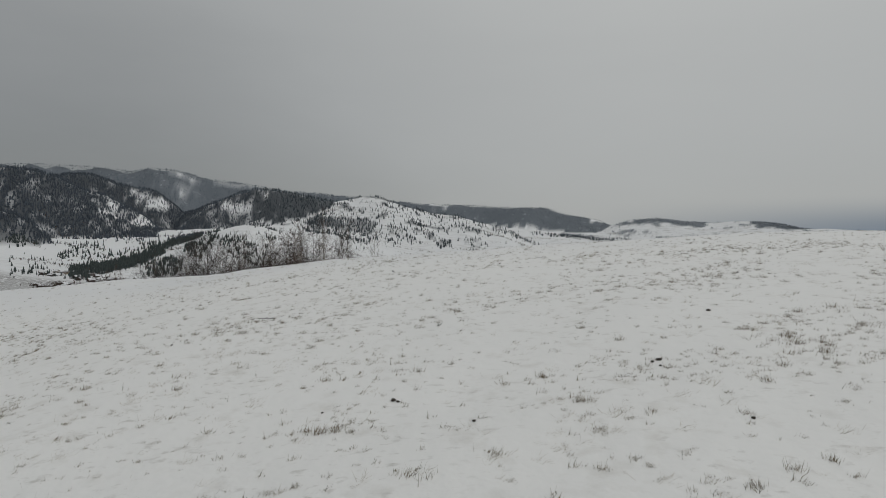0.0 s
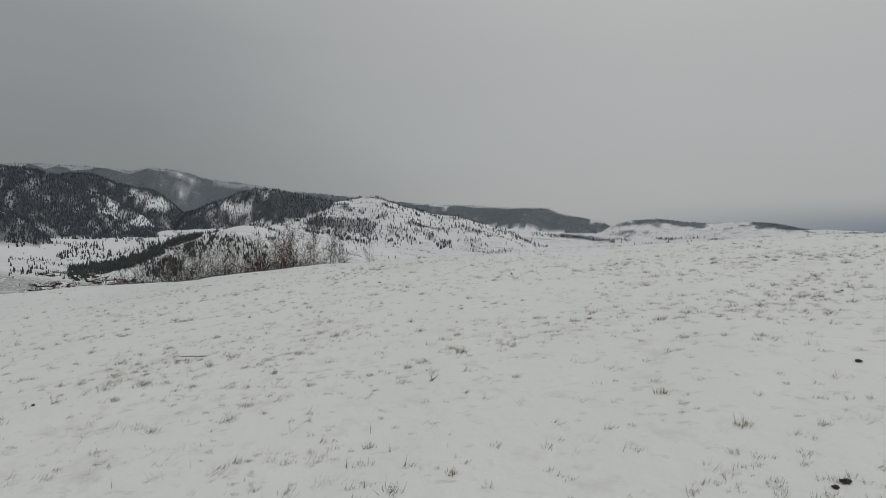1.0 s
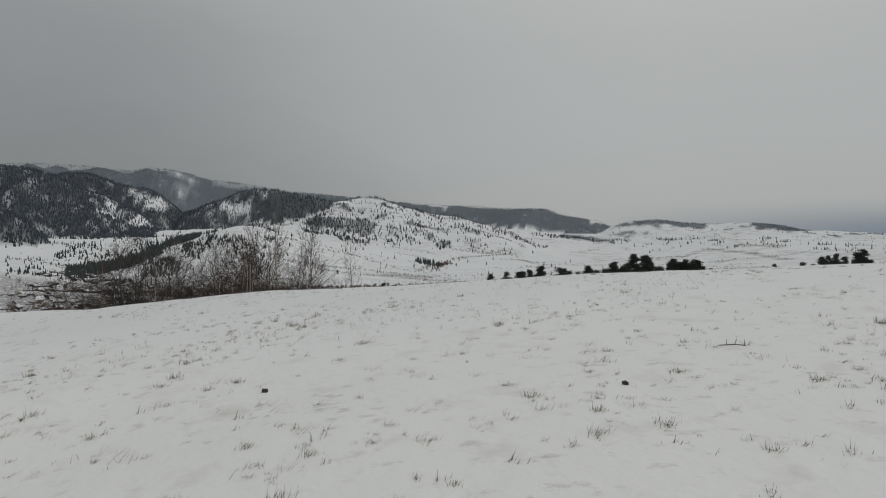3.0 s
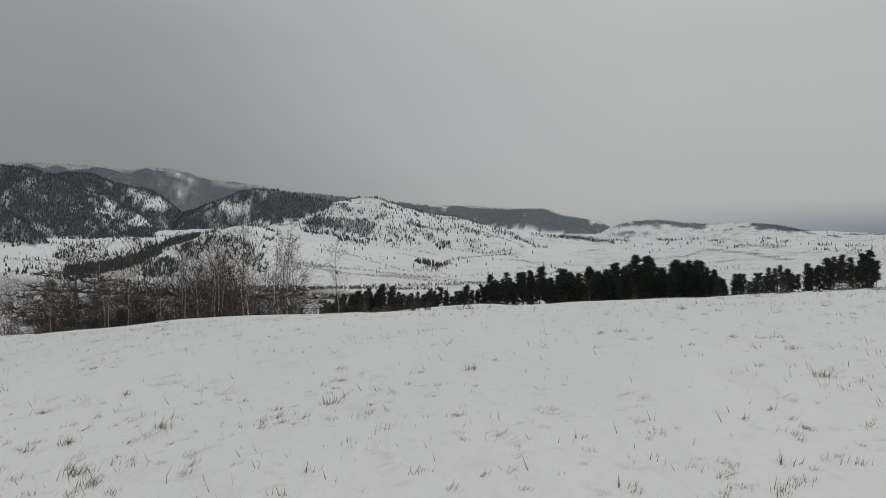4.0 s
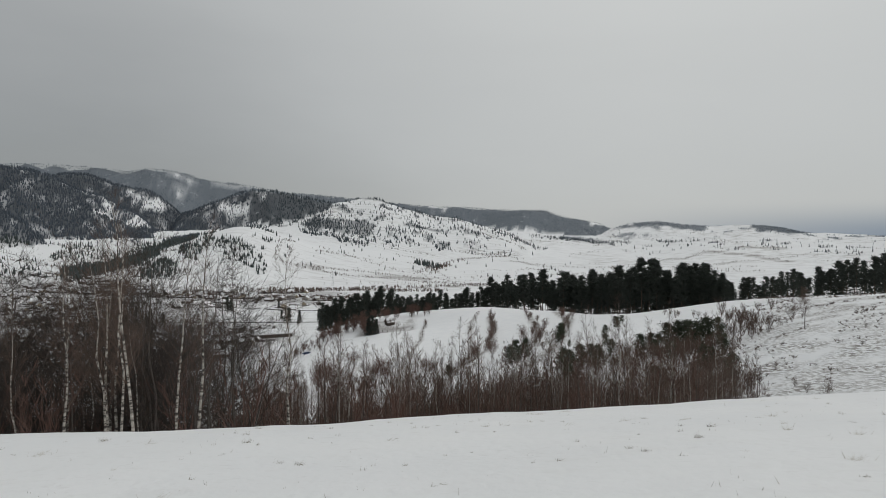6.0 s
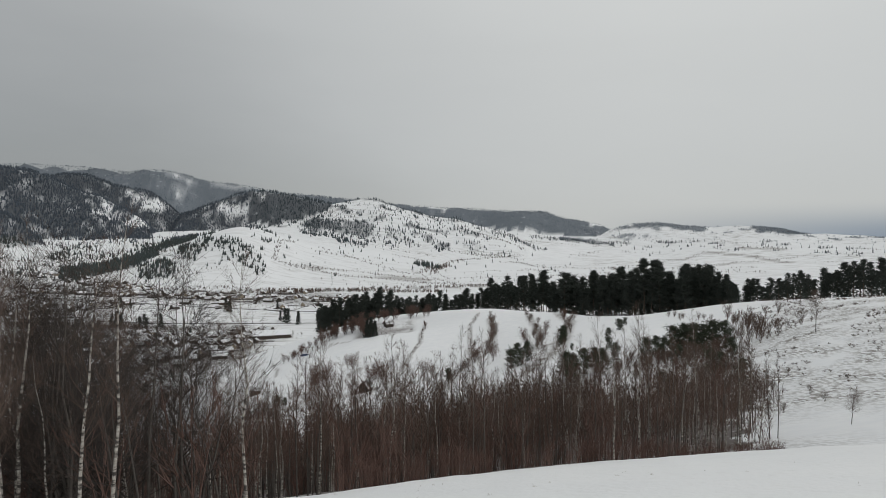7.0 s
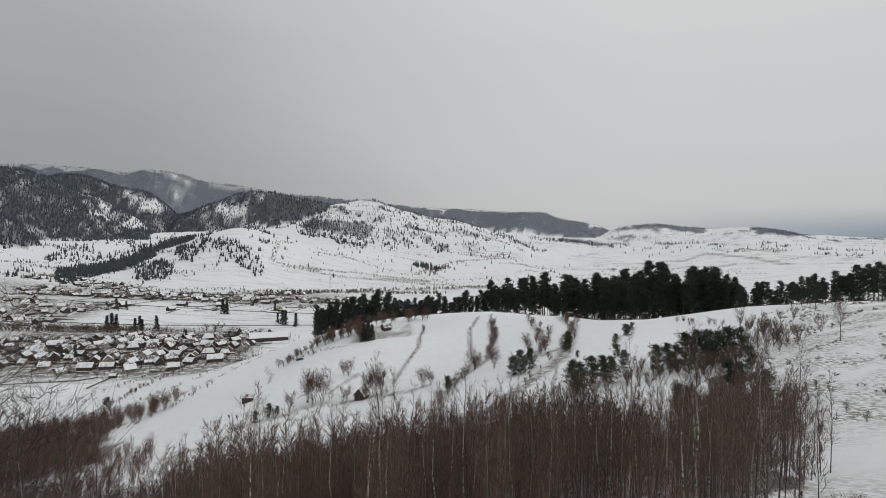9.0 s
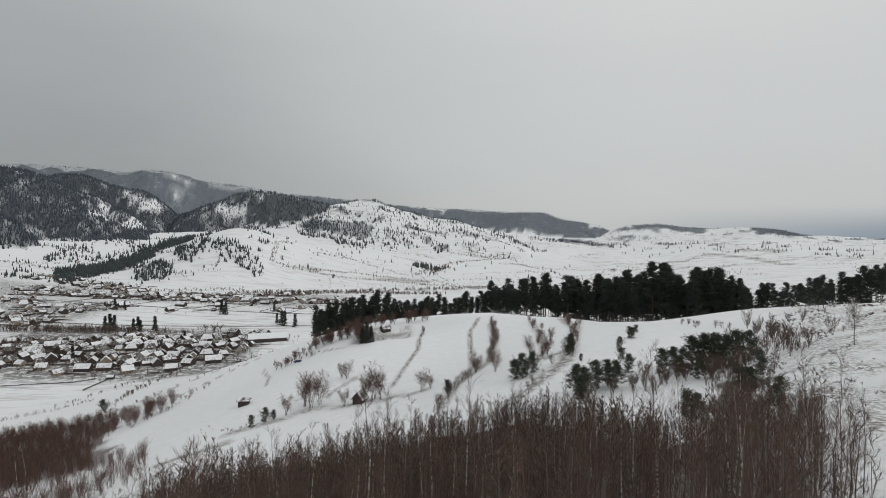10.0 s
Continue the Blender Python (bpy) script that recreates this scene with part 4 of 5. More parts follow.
while len(spots) < 1850:  # closer stems where the wood climbs towards the pines
    x, y = rp.uniform(12, 62), rp.uniform(106, 162)
    if in_wood(x, y):
        h = rp.uniform(5.0, 8.0) * (0.8 if 28 < x < 44 else 0.55 if x > 44 else 1)
        spots.append((rp.randrange(8) + 8 * (y > 92), x, y, ground(x, y) - 0.2, h * rp.uniform(1.0, 1.5), h, rp.uniform(0, 6.28)))
while len(spots) < 2080:  # the darkest part, low in the gully
    x, y = rp.uniform(-22, 6), rp.uniform(68, 138)
    if in_wood(x, y):
        h = wood_height(x, y) * 0.95
        spots.append((rp.randrange(8) + 8 * (y > 92), x, y, ground(x, y) - 0.2, h * rp.uniform(1.1, 1.5), h, rp.uniform(0, 6.28)))
while len(spots) < 2440:  # its crowded far edge under the strip fields
    x, y = rp.uniform(-42, 16), rp.uniform(112, 158)
    if in_wood(x, y):
        h = rp.uniform(5.5, 8.0)
        spots.append((rp.randrange(8) + 8 * (y > 92), x, y, ground(x, y) - 0.2, h * rp.uniform(1.1, 1.6), h, rp.uniform(0, 6.28)))
for k in range(70):  # slender trees that overtop the far edge
    x, y = rp.uniform(-48, 26), rp.uniform(86, 152)
    if in_wood(x, y):
        plant(ALDERS if k % 3 else BIRCHES, x, y, rp.uniform(8, 11.5), 8, 0.1, 2)
wild("gully_wood", "dense leafless young wood filling the snowy gully", wood_shapes, spots, M_BARK, M_TWIG)
spots = []
while len(spots) < 520:
    x, y = rp.uniform(-70, 62), 36 + 122 * rp.random() ** 1.1
    if in_wood(x, y):
        h = rp.uniform(2.0, 4.6)
        spots.append((rp.randrange(5), x, y, ground(x, y) - 0.15, h * rp.uniform(0.9, 1.4), h, rp.uniform(0, 6.28)))
for k in range(230):  # the wood's ragged near edge
    x = rp.uniform(-3, 23)
    y = float(np.interp(x, NEAR_EDGE_X, NEAR_EDGE_Y)) - 0.7 + 3.2 * rp.random() ** 1.5
    h = rp.uniform(0.4, 1.7)
    spots.append((rp.randrange(5), x, y, ground(x, y) - 0.08, h * rp.uniform(0.9, 1.3), h, rp.uniform(0, 6.28)))
for k in range(70):  # brush along the brow
    x = rp.uniform(-48, -1)
    y = float(np.interp(x, NEAR_EDGE_X, NEAR_EDGE_Y)) + 0.3 + 26 * rp.random() ** 1.6
    h = rp.uniform(1.8, 3.8)
    spots.append((rp.randrange(5), x, y, ground(x, y) - 0.15, h * rp.uniform(0.9, 1.3), h, rp.uniform(0, 6.28)))
while len(spots) < 2060:  # the brown thicket under the strip fields
    u, d = rp.uniform(-90, 232), rp.uniform(172, 278)
    if u < 160 or d > 195 + (u - 160):
        x, y = spot(u, d)
        h = rp.uniform(3.4, 6.0) * (1.3 if u < 110 else 1)
        spots.append((rp.randrange(5), x, y, ground(x, y) - 0.15, h * rp.uniform(0.9, 1.4), h, rp.uniform(0, 6.28)))
while len(spots) < 2480:  # its near end, down the gully
    u, d = rp.uniform(-120, 260), rp.uniform(118, 176)
    if d > 118 + 0.1 * u:
        x, y = spot(u, d)
        h = rp.uniform(3.2, 6.0)
        spots.append((rp.randrange(5), x, y, ground(x, y) - 0.15, h, h, rp.uniform(0, 6.28)))
wild("gully_thicket", "red-brown leafless brushwood under the young wood", thicket_shapes, spots, M_TWIG_RED, M_TWIG_RED)

# ---- shrubs and hedges of the knoll ----
SHRUBS = [tree_thing("shrub", "leafless brown shrub standing in snow", "shrub", "shrubs of the strip fields",
                     bare_tree(500 + k, 4, 0.38, 30, 0.06, 1.4, 0.008, 0.019, 6, sub=5, fine=4, solid=False, fan=2.0), M_TWIG, M_TWIG) for k in range(5)]
TALL_SHRUBS = [tree_thing("hedge_tree", "leafless hedge tree with a rounded crown in snow", "tree", "hedge trees of the strip fields",
                          bare_tree(520 + k, 6, 0.36, 40, 0.10, 1.5, 0.008, 0.022, 5, sub=7, fine=4, fan=2.0), M_BARK, M_TWIG_RED) for k in range(4)]
YOUNG_PINES = [tree_thing("young_pine", "bushy dark green young pine standing in snow", "tree", "young pines on the slope",
                          pine(540 + k, 4.5, 0.04, 0.32, 72, 2.4, 22, 1.8, -0.9), M_PINE_BARK, M_YOUNG_PINE) for k in range(4)]


def hedge(line, kinds, base, step, heights, side=0.8, chance=1.0):
    for (x0, y0), (x1, y1) in zip(line, line[1:]):
        n = max(1, int(math.hypot(x1 - x0, y1 - y0) / step))
        for k in range(n):
            if rp.random() < chance:
                t = (k + rp.random()) / n
                plant(kinds, x0 + (x1 - x0) * t + rp.gauss(0, side), y0 + (y1 - y0) * t + rp.gauss(0, side), rp.uniform(*heights), base, 0.1, 4)


bank_spots = []


def low_hedge(line, step, heights, side=0.8, chance=1.0):
    """Uncountable brush along a line."""
    for (x0, y0), (x1, y1) in zip(line, line[1:]):
        n = max(1, int(math.hypot(x1 - x0, y1 - y0) / step))
        for k in range(n):
            if rp.random() < chance:
                t = (k + rp.random()) / n
                x, y, h = x0 + (x1 - x0) * t + rp.gauss(0, side), y0 + (y1 - y0) * t + rp.gauss(0, side), rp.uniform(*heights)
                bank_spots.append((rp.randrange(5), x, y, ground(x, y) - 0.08, h * rp.uniform(0.8, 1.3), h, rp.uniform(0, 6.28)))


low_hedge([(-8.5, 333), (-8.8, 266), (-15.5, 224)], 3.2, (0.6, 1.2), 0.4)
low_hedge([(19.8, 324), (13.7, 293), (11, 233), (10, 211)], 4.5, (0.6, 1.4), 0.4)
hedge([(24, 305), (22.4, 267), (17, 223)], SHRUBS, 4, 3.6, (1.6, 4.2))
hedge([(17, 223), (5, 198), (0.4, 177)], SHRUBS, 4, 2.2, (1.8, 4.2), 1.0)
hedge([(42, 300), (40, 267), (33.3, 216), (29, 199)], SHRUBS, 4, 3.4, (1.2, 3.4))
hedge([(29, 199), (20, 183)], SHRUBS, 4, 2.5, (1.8, 3.4))
hedge([(56, 299), (54, 263), (39, 205), (33, 185), (21, 172)], SHRUBS, 4, 3.6, (1.2, 3.6), 1.2)
hedge([(-64, 338), (-39, 327), (-34, 300)], TALL_SHRUBS, 6, 1.3, (5.5, 9), 1.5)
hedge([(-80, 320), (-69, 338), (-56, 347)], TALL_SHRUBS, 6, 1.7, (3.2, 5.8), 1.2)
hedge([(-46, 347), (-5, 352)], TALL_SHRUBS, 6, 2.2, (5, 8), 2.0)
low_hedge([(-254, 417), (-247, 456), (-246, 509), (-235, 569), (-211, 672)], 3.2, (1.2, 3.4), 2.0, 0.8)
low_hedge([(-177, 347), (-215, 450), (-227, 519), (-225, 583)], 2.6, (1.5, 3.6), 2.0, 0.8)
low_hedge([(-131, 333), (-118, 338), (-112, 372), (-171, 662)], 6, (0.8, 1.8), 1.0, 0.8)
low_hedge([(-78, 216), (-61, 209), (-51, 210)], 1.6, (0.6, 1.3), 2.0)
hedge([(-74, 330), (-60, 322)], SHRUBS, 4, 3, (1.5, 3.0), 1.0)
low_hedge([(-40, 322), (-8, 326)], 4, (0.8, 1.8), 1.0)
low_hedge([(-121, 390), (-150, 353), (-165, 320), (-170, 300)], 4.5, (1.0, 2.4), 1.4)
low_hedge([(-125, 269), (-120, 300), (-119, 335)], 3.0, (1.2, 2.8), 2.0)
for x, y, h in ((24, 290, 5.0), (23, 268, 6.0), (20, 246, 5.5), (11, 208, 7), (38, 232, 5.5), (31, 201, 6.0), (55, 262, 5.0), (53, 270, 5.5), (-8, 320, 4)):
    plant(TALL_SHRUBS, x, y, h, 6, 0.1, 4)
for x, y, h in ((-40.5, 216.5, 12.5), (-43, 219, 11), (-38, 218, 10.5), (-20.6, 213.7, 11.5), (-23, 216, 9), (-18, 212, 9), (-32.8, 240, 7), (-35, 242, 6), (-47.3, 212, 7),
                (-29, 212, 6), (-5, 207, 7), (-2.5, 206, 5), (16, 199, 6.5), (27, 205, 7)):
    plant(TALL_SHRUBS, x, y, h, 6, 0.1, 4)
for x, y, h in ((21.3, 181, 6.5), (24, 184, 5.5), (19.5, 183, 5.0), (36.5, 194.5, 4.0), (35, 191, 3.0), (2.4, 190.4, 3.8), (-170.7, 328, 7), (-169, 312, 3.5), (-56.3, 207, 3.6),
                (-52.6, 209, 4.6), (-50.5, 210.5, 3.0), (47.6, 187, 3.6), (55, 201, 3.4), (59, 208, 2.6)):
    plant(YOUNG_PINES, x, y, h, 4.5, 0.1, 3)
for x, y, h in ((50.2, 164.1, 5.7), (53.0, 160.8, 5.9), (56.7, 163.4, 7.5), (59.5, 164.1, 7.6), (60.7, 162.1, 7.5), (62.3, 159.5, 7.3), (65.1, 160.1, 7.3), (67.2, 159.5, 6.7), (60.7, 143.3, 4.8), (53.6, 136.8, 5.0), (54.4, 134.7, 4.4), (37.1, 161.4, 5.9),
                (34.6, 161.4, 6.4), (29.8, 154.5, 7.6), (30.2, 160.1, 6.7), (45.0, 176.6, 3.5), (55.1, 199.5, 3.2), (37.0, 197.0, 4.8), (36.2, 181.9, 2.0), (41.2, 130.2, 5.1), (42.0, 128.2, 4.6), (38.2, 158.9, 6.1), (43.7, 167.5, 4.5), (52.0, 122.2, 5.1), (54.2, 155.1, 4.7), (53.3, 166.1, 5.1)):
    plant(YOUNG_PINES, x, y, h, 4.5, 0.1, 3)
low_hedge([(44, 152), (62, 152), (76, 160), (84, 185)], 0.9, (2.2, 5.0), 4.5)
low_hedge([(34, 160), (50, 158), (66, 166)], 0.9, (2.2, 5.0), 3.5)
hedge([(75, 212), (76, 190)], SHRUBS, 4, 2.2, (1.2, 2.6), 1.5)
hedge([(52, 110), (44, 92)], SHRUBS, 4, 3.0, (1.2, 2.4), 2.5)
for k in range(16):
    plant(TALL_SHRUBS, -128 + rp.gauss(0, 4), 284 + rp.gauss(0, 9), rp.uniform(5, 9.5), 6, 0.1, 4)
FIELD_TREES = [tree_thing("field_tree", "lone leafless tree on the open snowy slope", "tree", "lone trees of the slope",
                          bare_tree(580 + k, 6, 0.30, 34, 0.30, 1.0, 0.011, 0.013, 1, sub=7, fine=6, fan=1.8), M_BARK, M_TWIG) for k in range(2)]
plant(FIELD_TREES[:1], 76.8, 141.1, 8.4, 6, 0.1, 1)
plant(FIELD_TREES[1:], 39.6, 78.6, 3.5, 6, 0.05, 2)
for x, y, h in ((88, 160, 1.6), (80, 128, 1.2), (72, 118, 1.0), (95, 175, 2.0), (104, 190, 1.8), (112, 205, 1.6)):
    plant(SHRUBS, x, y, h, 4, 0.05, 4)

wild("bank_brush", "leafless brown brush along the snowy field banks", [bare_tree(560 + k, 1.0, 0.42, 22, 0.06, 1.5, 0.008, 0.0075, 5, sub=4, fine=3, solid=False) for k in range(5)], bank_spots, M_TWIG, M_TWIG)

# low scrub and rank grass over the open slope beside the wood
spots = []
while len(spots) < 900:
    u, d = rp.uniform(1290, 1700), 70 + 135 * rp.random() ** 0.6
    if u > 1330 + 0.55 * (d - 100) and fbm(u / 60, d / 9, 3, 61) > 0.02:
        x, y = spot(u, d)
        h = rp.uniform(0.15, 0.55)
        spots.append((rp.randrange(5), x, y, ground(x, y) - 0.03, h * rp.uniform(1.2, 2.4), h, rp.uniform(0, 6.28)))
wild("slope_scrub", "low brown scrub and rank grass on a snowy slope", [bare_tree(640 + k, 1.0, 0.6, 8, 0.05, 0.7, 0.02, 0.05, 4, sub=2, fine=2, solid=False) for k in range(5)], spots, M_TWIG, M_TWIG)

# ---- village ----
rv = random.Random(21)


def box_mesh(name, boxes, mat, bevel=0.0):
    """Boxes (x0, y0, z0, x1, y1, z1) joined into one mesh, edges eased."""
    bm = bmesh.new()
    for x0, y0, z0, x1, y1, z1 in boxes:
        r = bmesh.ops.create_cube(bm, size=1.0)
        bmesh.ops.transform(bm, verts=r["verts"], matrix=Matrix.Translation(((x0 + x1) / 2, (y0 + y1) / 2, (z0 + z1) / 2)) @ Matrix.Diagonal((x1 - x0, y1 - y0, z1 - z0, 1)))
    if bevel:
        bmesh.ops.bevel(bm, geom=bm.edges[:], offset=bevel, segments=1, affect="EDGES")
    me = bpy.data.meshes.new(name)
    bm.to_mesh(me)
    bm.free()
    me.materials.append(mat)
    return me


def gable_mesh(name, l, w, h, rise, mat, sink=1.5):
    """Four walls and two gables, ridge along x."""
    a, b = l / 2, w / 2
    V = [(-a, -b, -sink), (a, -b, -sink), (a, b, -sink), (-a, b, -sink), (-a, -b, h), (a, -b, h), (a, b, h), (-a, b, h), (-a, 0, h + rise), (a, 0, h + rise)]
    F = [(0, 1, 5, 4), (2, 3, 7, 6), (1, 2, 6, 9, 5), (3, 0, 4, 8, 7), (4, 5, 9, 8), (6, 7, 8, 9)]
    return make_mesh(name, V, F, mat)


def roof_mesh(name, l, w, h, rise, thick, lift, over, mat, ragged=0.0, hip=0.0):
    """Two slopes with real thickness; hip pulls the ridge ends in."""
    a, b = l / 2 + over, w / 2 + over
    k = rise / (w / 2)
    top = h + rise + lift
    V = []
    for dz in (0.0, thick):
        e = 0.0 if dz == 0 else ragged
        V += [(-a + e, -b + e, top - k * b + dz), (a - e, -b + e, top - k * b + dz), (a - hip - e, 0, top + dz), (-a + hip + e, 0, top + dz), (a - e, b - e, top - k * b + dz), (-a + e, b - e, top - k * b + dz)]
    F = [(6, 7, 8, 9), (9, 8, 10, 11), (0, 3, 2, 1), (3, 5, 4, 2), (0, 1, 7, 6), (4, 5, 11, 10), (1, 2, 8, 7), (2, 4, 10, 8), (5, 3, 9, 11), (3, 0, 6, 9)]
    return make_mesh(name, V, F, mat)


def house(kind, l, w, h, rise, wall_mat, label, group="village houses", detailed=True, chimney=True, snow=0.14, category="house", hip=0.0, bare=0.0, snow_mat=None):
    ob = thing(kind, label, category, group)
    part("wall", gable_mesh("wall", l, w, h, rise, wall_mat), ob)
    roof = part("roof", roof_mesh("roof", l, w, h, rise, 0.12, 0.02, 0.5, M_TILE, 0, hip), ob, "dark tiled roof under snow")
    part("roof_snow", roof_mesh("roof_snow", l, w, h, rise, snow, 0.145, 0.42, snow_mat or M_ROOF_SNOW, 0.10 + bare, hip), roof, "layer of settled snow")
    if chimney:
        part("chimney", box_mesh("chimney", [(l * 0.2, -0.3, h + rise * 0.55, l * 0.2 + 0.6, 0.3, h + rise + 0.9), (l * 0.2 - 0.07, -0.37, h + rise + 0.9, l * 0.2 + 0.67, 0.37, h + rise + 1.02)], M_TILE), ob)
    if detailed:
        win = box_mesh("window", [(-0.5, -0.05, -0.65, 0.5, 0.05, 0.65)], M_GLASS)
        fr = box_mesh("window_frame", [(-0.6, -0.08, -0.75, -0.5, 0.08, 0.75), (0.5, -0.08, -0.75, 0.6, 0.08, 0.75), (-0.6, -0.08, 0.65, 0.6, 0.08, 0.75), (-0.6, -0.08, -0.75, 0.6, 0.1, -0.65), (-0.03, -0.07, -0.65, 0.03, 0.07, 0.65)], M_PLASTER)
        spots_ = [(x, -w / 2, 0) for x in (-l * 0.32, -l * 0.08, l * 0.30)] + [(l / 2, y, 90) for y in (-w * 0.22, w * 0.22)]
        for x, y, t in spots_:
            wo = part("window", win, ob)
            wo.matrix_basis = pose(x, y, h * 0.55, 0, 0, t)
            f = part("window_frame", fr, wo)
        d = part("door", box_mesh("door", [(-0.5, -0.06, 0.0, 0.5, 0.06, 2.05), (0.36, -0.1, 0.95, 0.44, -0.06, 1.1)], M_TIMBER), ob)
        d.matrix_basis = pose(l * 0.12, -w / 2, 0.05)
    return ob


HOUSES = [
    house("house", 11, 8, 3.0, 3.2, M_PLASTER, "pale plastered village house with a snow-covered gable roof"),
    house("house", 9, 7.5, 2.8, 3.4, M_OCHRE, "ochre village house with a steep snow-covered roof"),
    house("wooden_house", 12, 8, 3.2, 3.6, M_TIMBER, "long dark timber village house with a snowy hipped roof", hip=2.5),
    house("wooden_house", 10, 7, 2.7, 3.0, M_TIMBER, "dark timber village house with a snow-covered roof"),
]
BARNS = [
    house("barn", 13, 7.5, 3.2, 3.4, M_TIMBER, "dark weathered timber barn with a snowy roof", "village barns", False, False, category="barn"),
    house("barn", 9, 6.5, 2.6, 2.8, M_TIMBER, "small dark timber barn with a snowy roof", "village barns", False, False, category="barn", bare=0.35),
    house("barn", 16, 8, 3.0, 2.8, M_TIMBER, "long dark timber barn with a snowy roof", "village barns", False, False, category="barn"),
    house("shed", 6, 4.5, 2.2, 1.6, M_TIMBER, "low dark wooden shed with snow on its roof", "village sheds", False, False, category="shed"),
]
FAR_HOUSES = [
    house("farmhouse", 11, 8, 3.2, 3.2, M_PLASTER, "far pale farmhouse with a snow-covered roof", "far farmhouses", False, True),
    house("farmhouse", 13, 8, 3.0, 3.2, M_TIMBER, "far dark timber farmhouse with a snowy roof", "far farmhouses", False, True),
    house("farmhouse", 10, 7, 3.0, 3.0, M_OCHRE, "far ochre farmhouse with a snow-covered roof", "far farmhouses", False, False),
]
built = []


def settle(kinds, x, y, turn, size=1.0, gap=7.0):
    if any((x - a) ** 2 + (y - b) ** 2 < gap * gap for a, b in built):
        return False
    built.append((x, y))
    ob = kinds[rv.randrange(len(kinds))]
    m = pose(x, y, ground(x, y), 0, 0, turn) @ Matrix.Scale(size, 4)
    if ob.name not in used:
        used[ob.name] = True
        ob.matrix_basis = m
    else:
        copy_thing(ob, m @ Matrix.Diagonal((1 / ob.scale[0], 1 / ob.scale[1], 1 / ob.scale[2], 1)))
    return True


def street(x0, y0, x1, y1, near, step, kinds, barns, chance=0.85, size=(0.75, 1.12)):
    """Houses along both sides of a lane, with barns in the yards behind."""
    length = math.hypot(x1 - x0, y1 - y0)
    ux, uy = (x1 - x0) / length, (y1 - y0) / length
    turn = math.degrees(math.atan2(uy, ux))
    s = 0.0
    while s < length:
        for side in (-1, 1):
            if rv.random() < chance:
                o = side * (near + rv.uniform(-1.5, 2))
                settle(kinds, x0 + ux * s - uy * o, y0 + uy * s + ux * o, turn + rv.choice((0, 90, 90, 180)) + rv.gauss(0, 16), rv.uniform(*size), 10)
            if rv.random() < chance * 0.9:
                o = side * (near + 14 + rv.uniform(-3, 6))
                settle(barns, x0 + ux * s - uy * o + rv.gauss(0, 2), y0 + uy * s + ux * o, turn + rv.choice((0, 90, 90)) + rv.gauss(0, 20), rv.uniform(*size), 8)
        s += step * rv.uniform(0.8, 1.3)


# single buildings that stand out
barn_ob = house("great_barn", 42, 15, 4.2, 5.0, M_TIMBER, "great long dark timber barn with a broad snowy roof", "", False, False, 0.22, "barn", snow_mat=M_SNOW)
barn_ob.matrix_basis = pose(-196, 690, ground(-196, 690), 0, 0, 22)
built += [(-206, 686), (-186, 694), (-196, 690)]
shed_ob = house("field_shed", 3.6, 2.6, 1.9, 0.7, M_TIMBER, "small weathered board shed alone on a snowy field", "", False, False, 0.1, "shed", bare=0.1)
shed_ob.matrix_basis = pose(-68.3, 236.2, ground(-68.3, 236.2), 0, 0, 8)
hut_ob = house("field_barn", 3.6, 3.2, 1.7, 1.8, M_TIMBER, "small dark timber field barn among shrubs in snow", "", False, False, 0.1, "barn", bare=0.25)
hut_ob.matrix_basis = pose(-24.6, 213.4, ground(-24.6, 213.4), 0, 0, 70)
hut_ob = house("hillside_hut", 4.4, 3.4, 1.8, 1.5, M_TIMBER, "small hut with a bright snowy roof beside dark pines", "", False, False, 0.16, "hut")
hut_ob.matrix_basis = pose(-28.4, 337, ground(-28.4, 337), 0, 0, 35)
for x, y, t, k, sz in ((-313, 541, 6, BARNS[:1], 1.0), (-297, 546, 12, BARNS[:1], 0.9), (-405, 612, 10, HOUSES[:1], 1.25), (-352, 545, 15, HOUSES[1:2], 1.0), (-258, 700, 4, HOUSES[:1], 1.0)):
    settle(k, x, y, t, sz, 4)
street(-330, 512, -225, 575, 8, 12, HOUSES, BARNS, 0.25)
street(-430, 560, -210, 600, 9, 14, HOUSES, BARNS)
street(-450, 605, -195, 640, 9, 14, HOUSES, BARNS)
street(-470, 660, -240, 680, 9, 14, HOUSES, BARNS, 0.9)
street(-440, 560, -330, 720, 9, 15, HOUSES, BARNS, 0.6)
street(-270, 655, -215, 735, 9, 14, HOUSES, BARNS, 0.8)
street(-520, 760, -640, 900, 9, 15, FAR_HOUSES, BARNS, 0.7)
street(-590, 800, -470, 900, 9, 16, FAR_HOUSES, BARNS, 0.6)
street(-700, 1000, -360, 985, 10, 17, FAR_HOUSES, BARNS, 0.75)
street(-360, 985, -120, 1010, 10, 17, FAR_HOUSES, BARNS, 0.7)
street(-760, 1090, -430, 1075, 10, 20, FAR_HOUSES, BARNS, 0.75)
street(-430, 1075, -250, 1120, 10, 22, FAR_HOUSES, BARNS, 0.6)
street(-820, 1210, -560, 1160, 10, 20, FAR_HOUSES, BARNS, 0.7)
street(-420, 905, -190, 930, 10, 26, FAR_HOUSES, BARNS, 0.45)
for k in HOUSES + BARNS + FAR_HOUSES:  # a model that found no place
    if k.name not in used:
        used[k.name] = True
        k.matrix_basis = pose(-300 + rv.uniform(-60, 60), 760, ground(-300, 760), 0, 0, 10)

# gardens: bare fruit trees, brush, hedges, spruces and fences between the houses
garden_shapes = [bare_tree(600 + k, 1.0, 0.40, 8, 0.10, 1.3, 0.014, 0.019, 2, sub=3, fine=1, solid=False) for k in range(4)]
spots = []
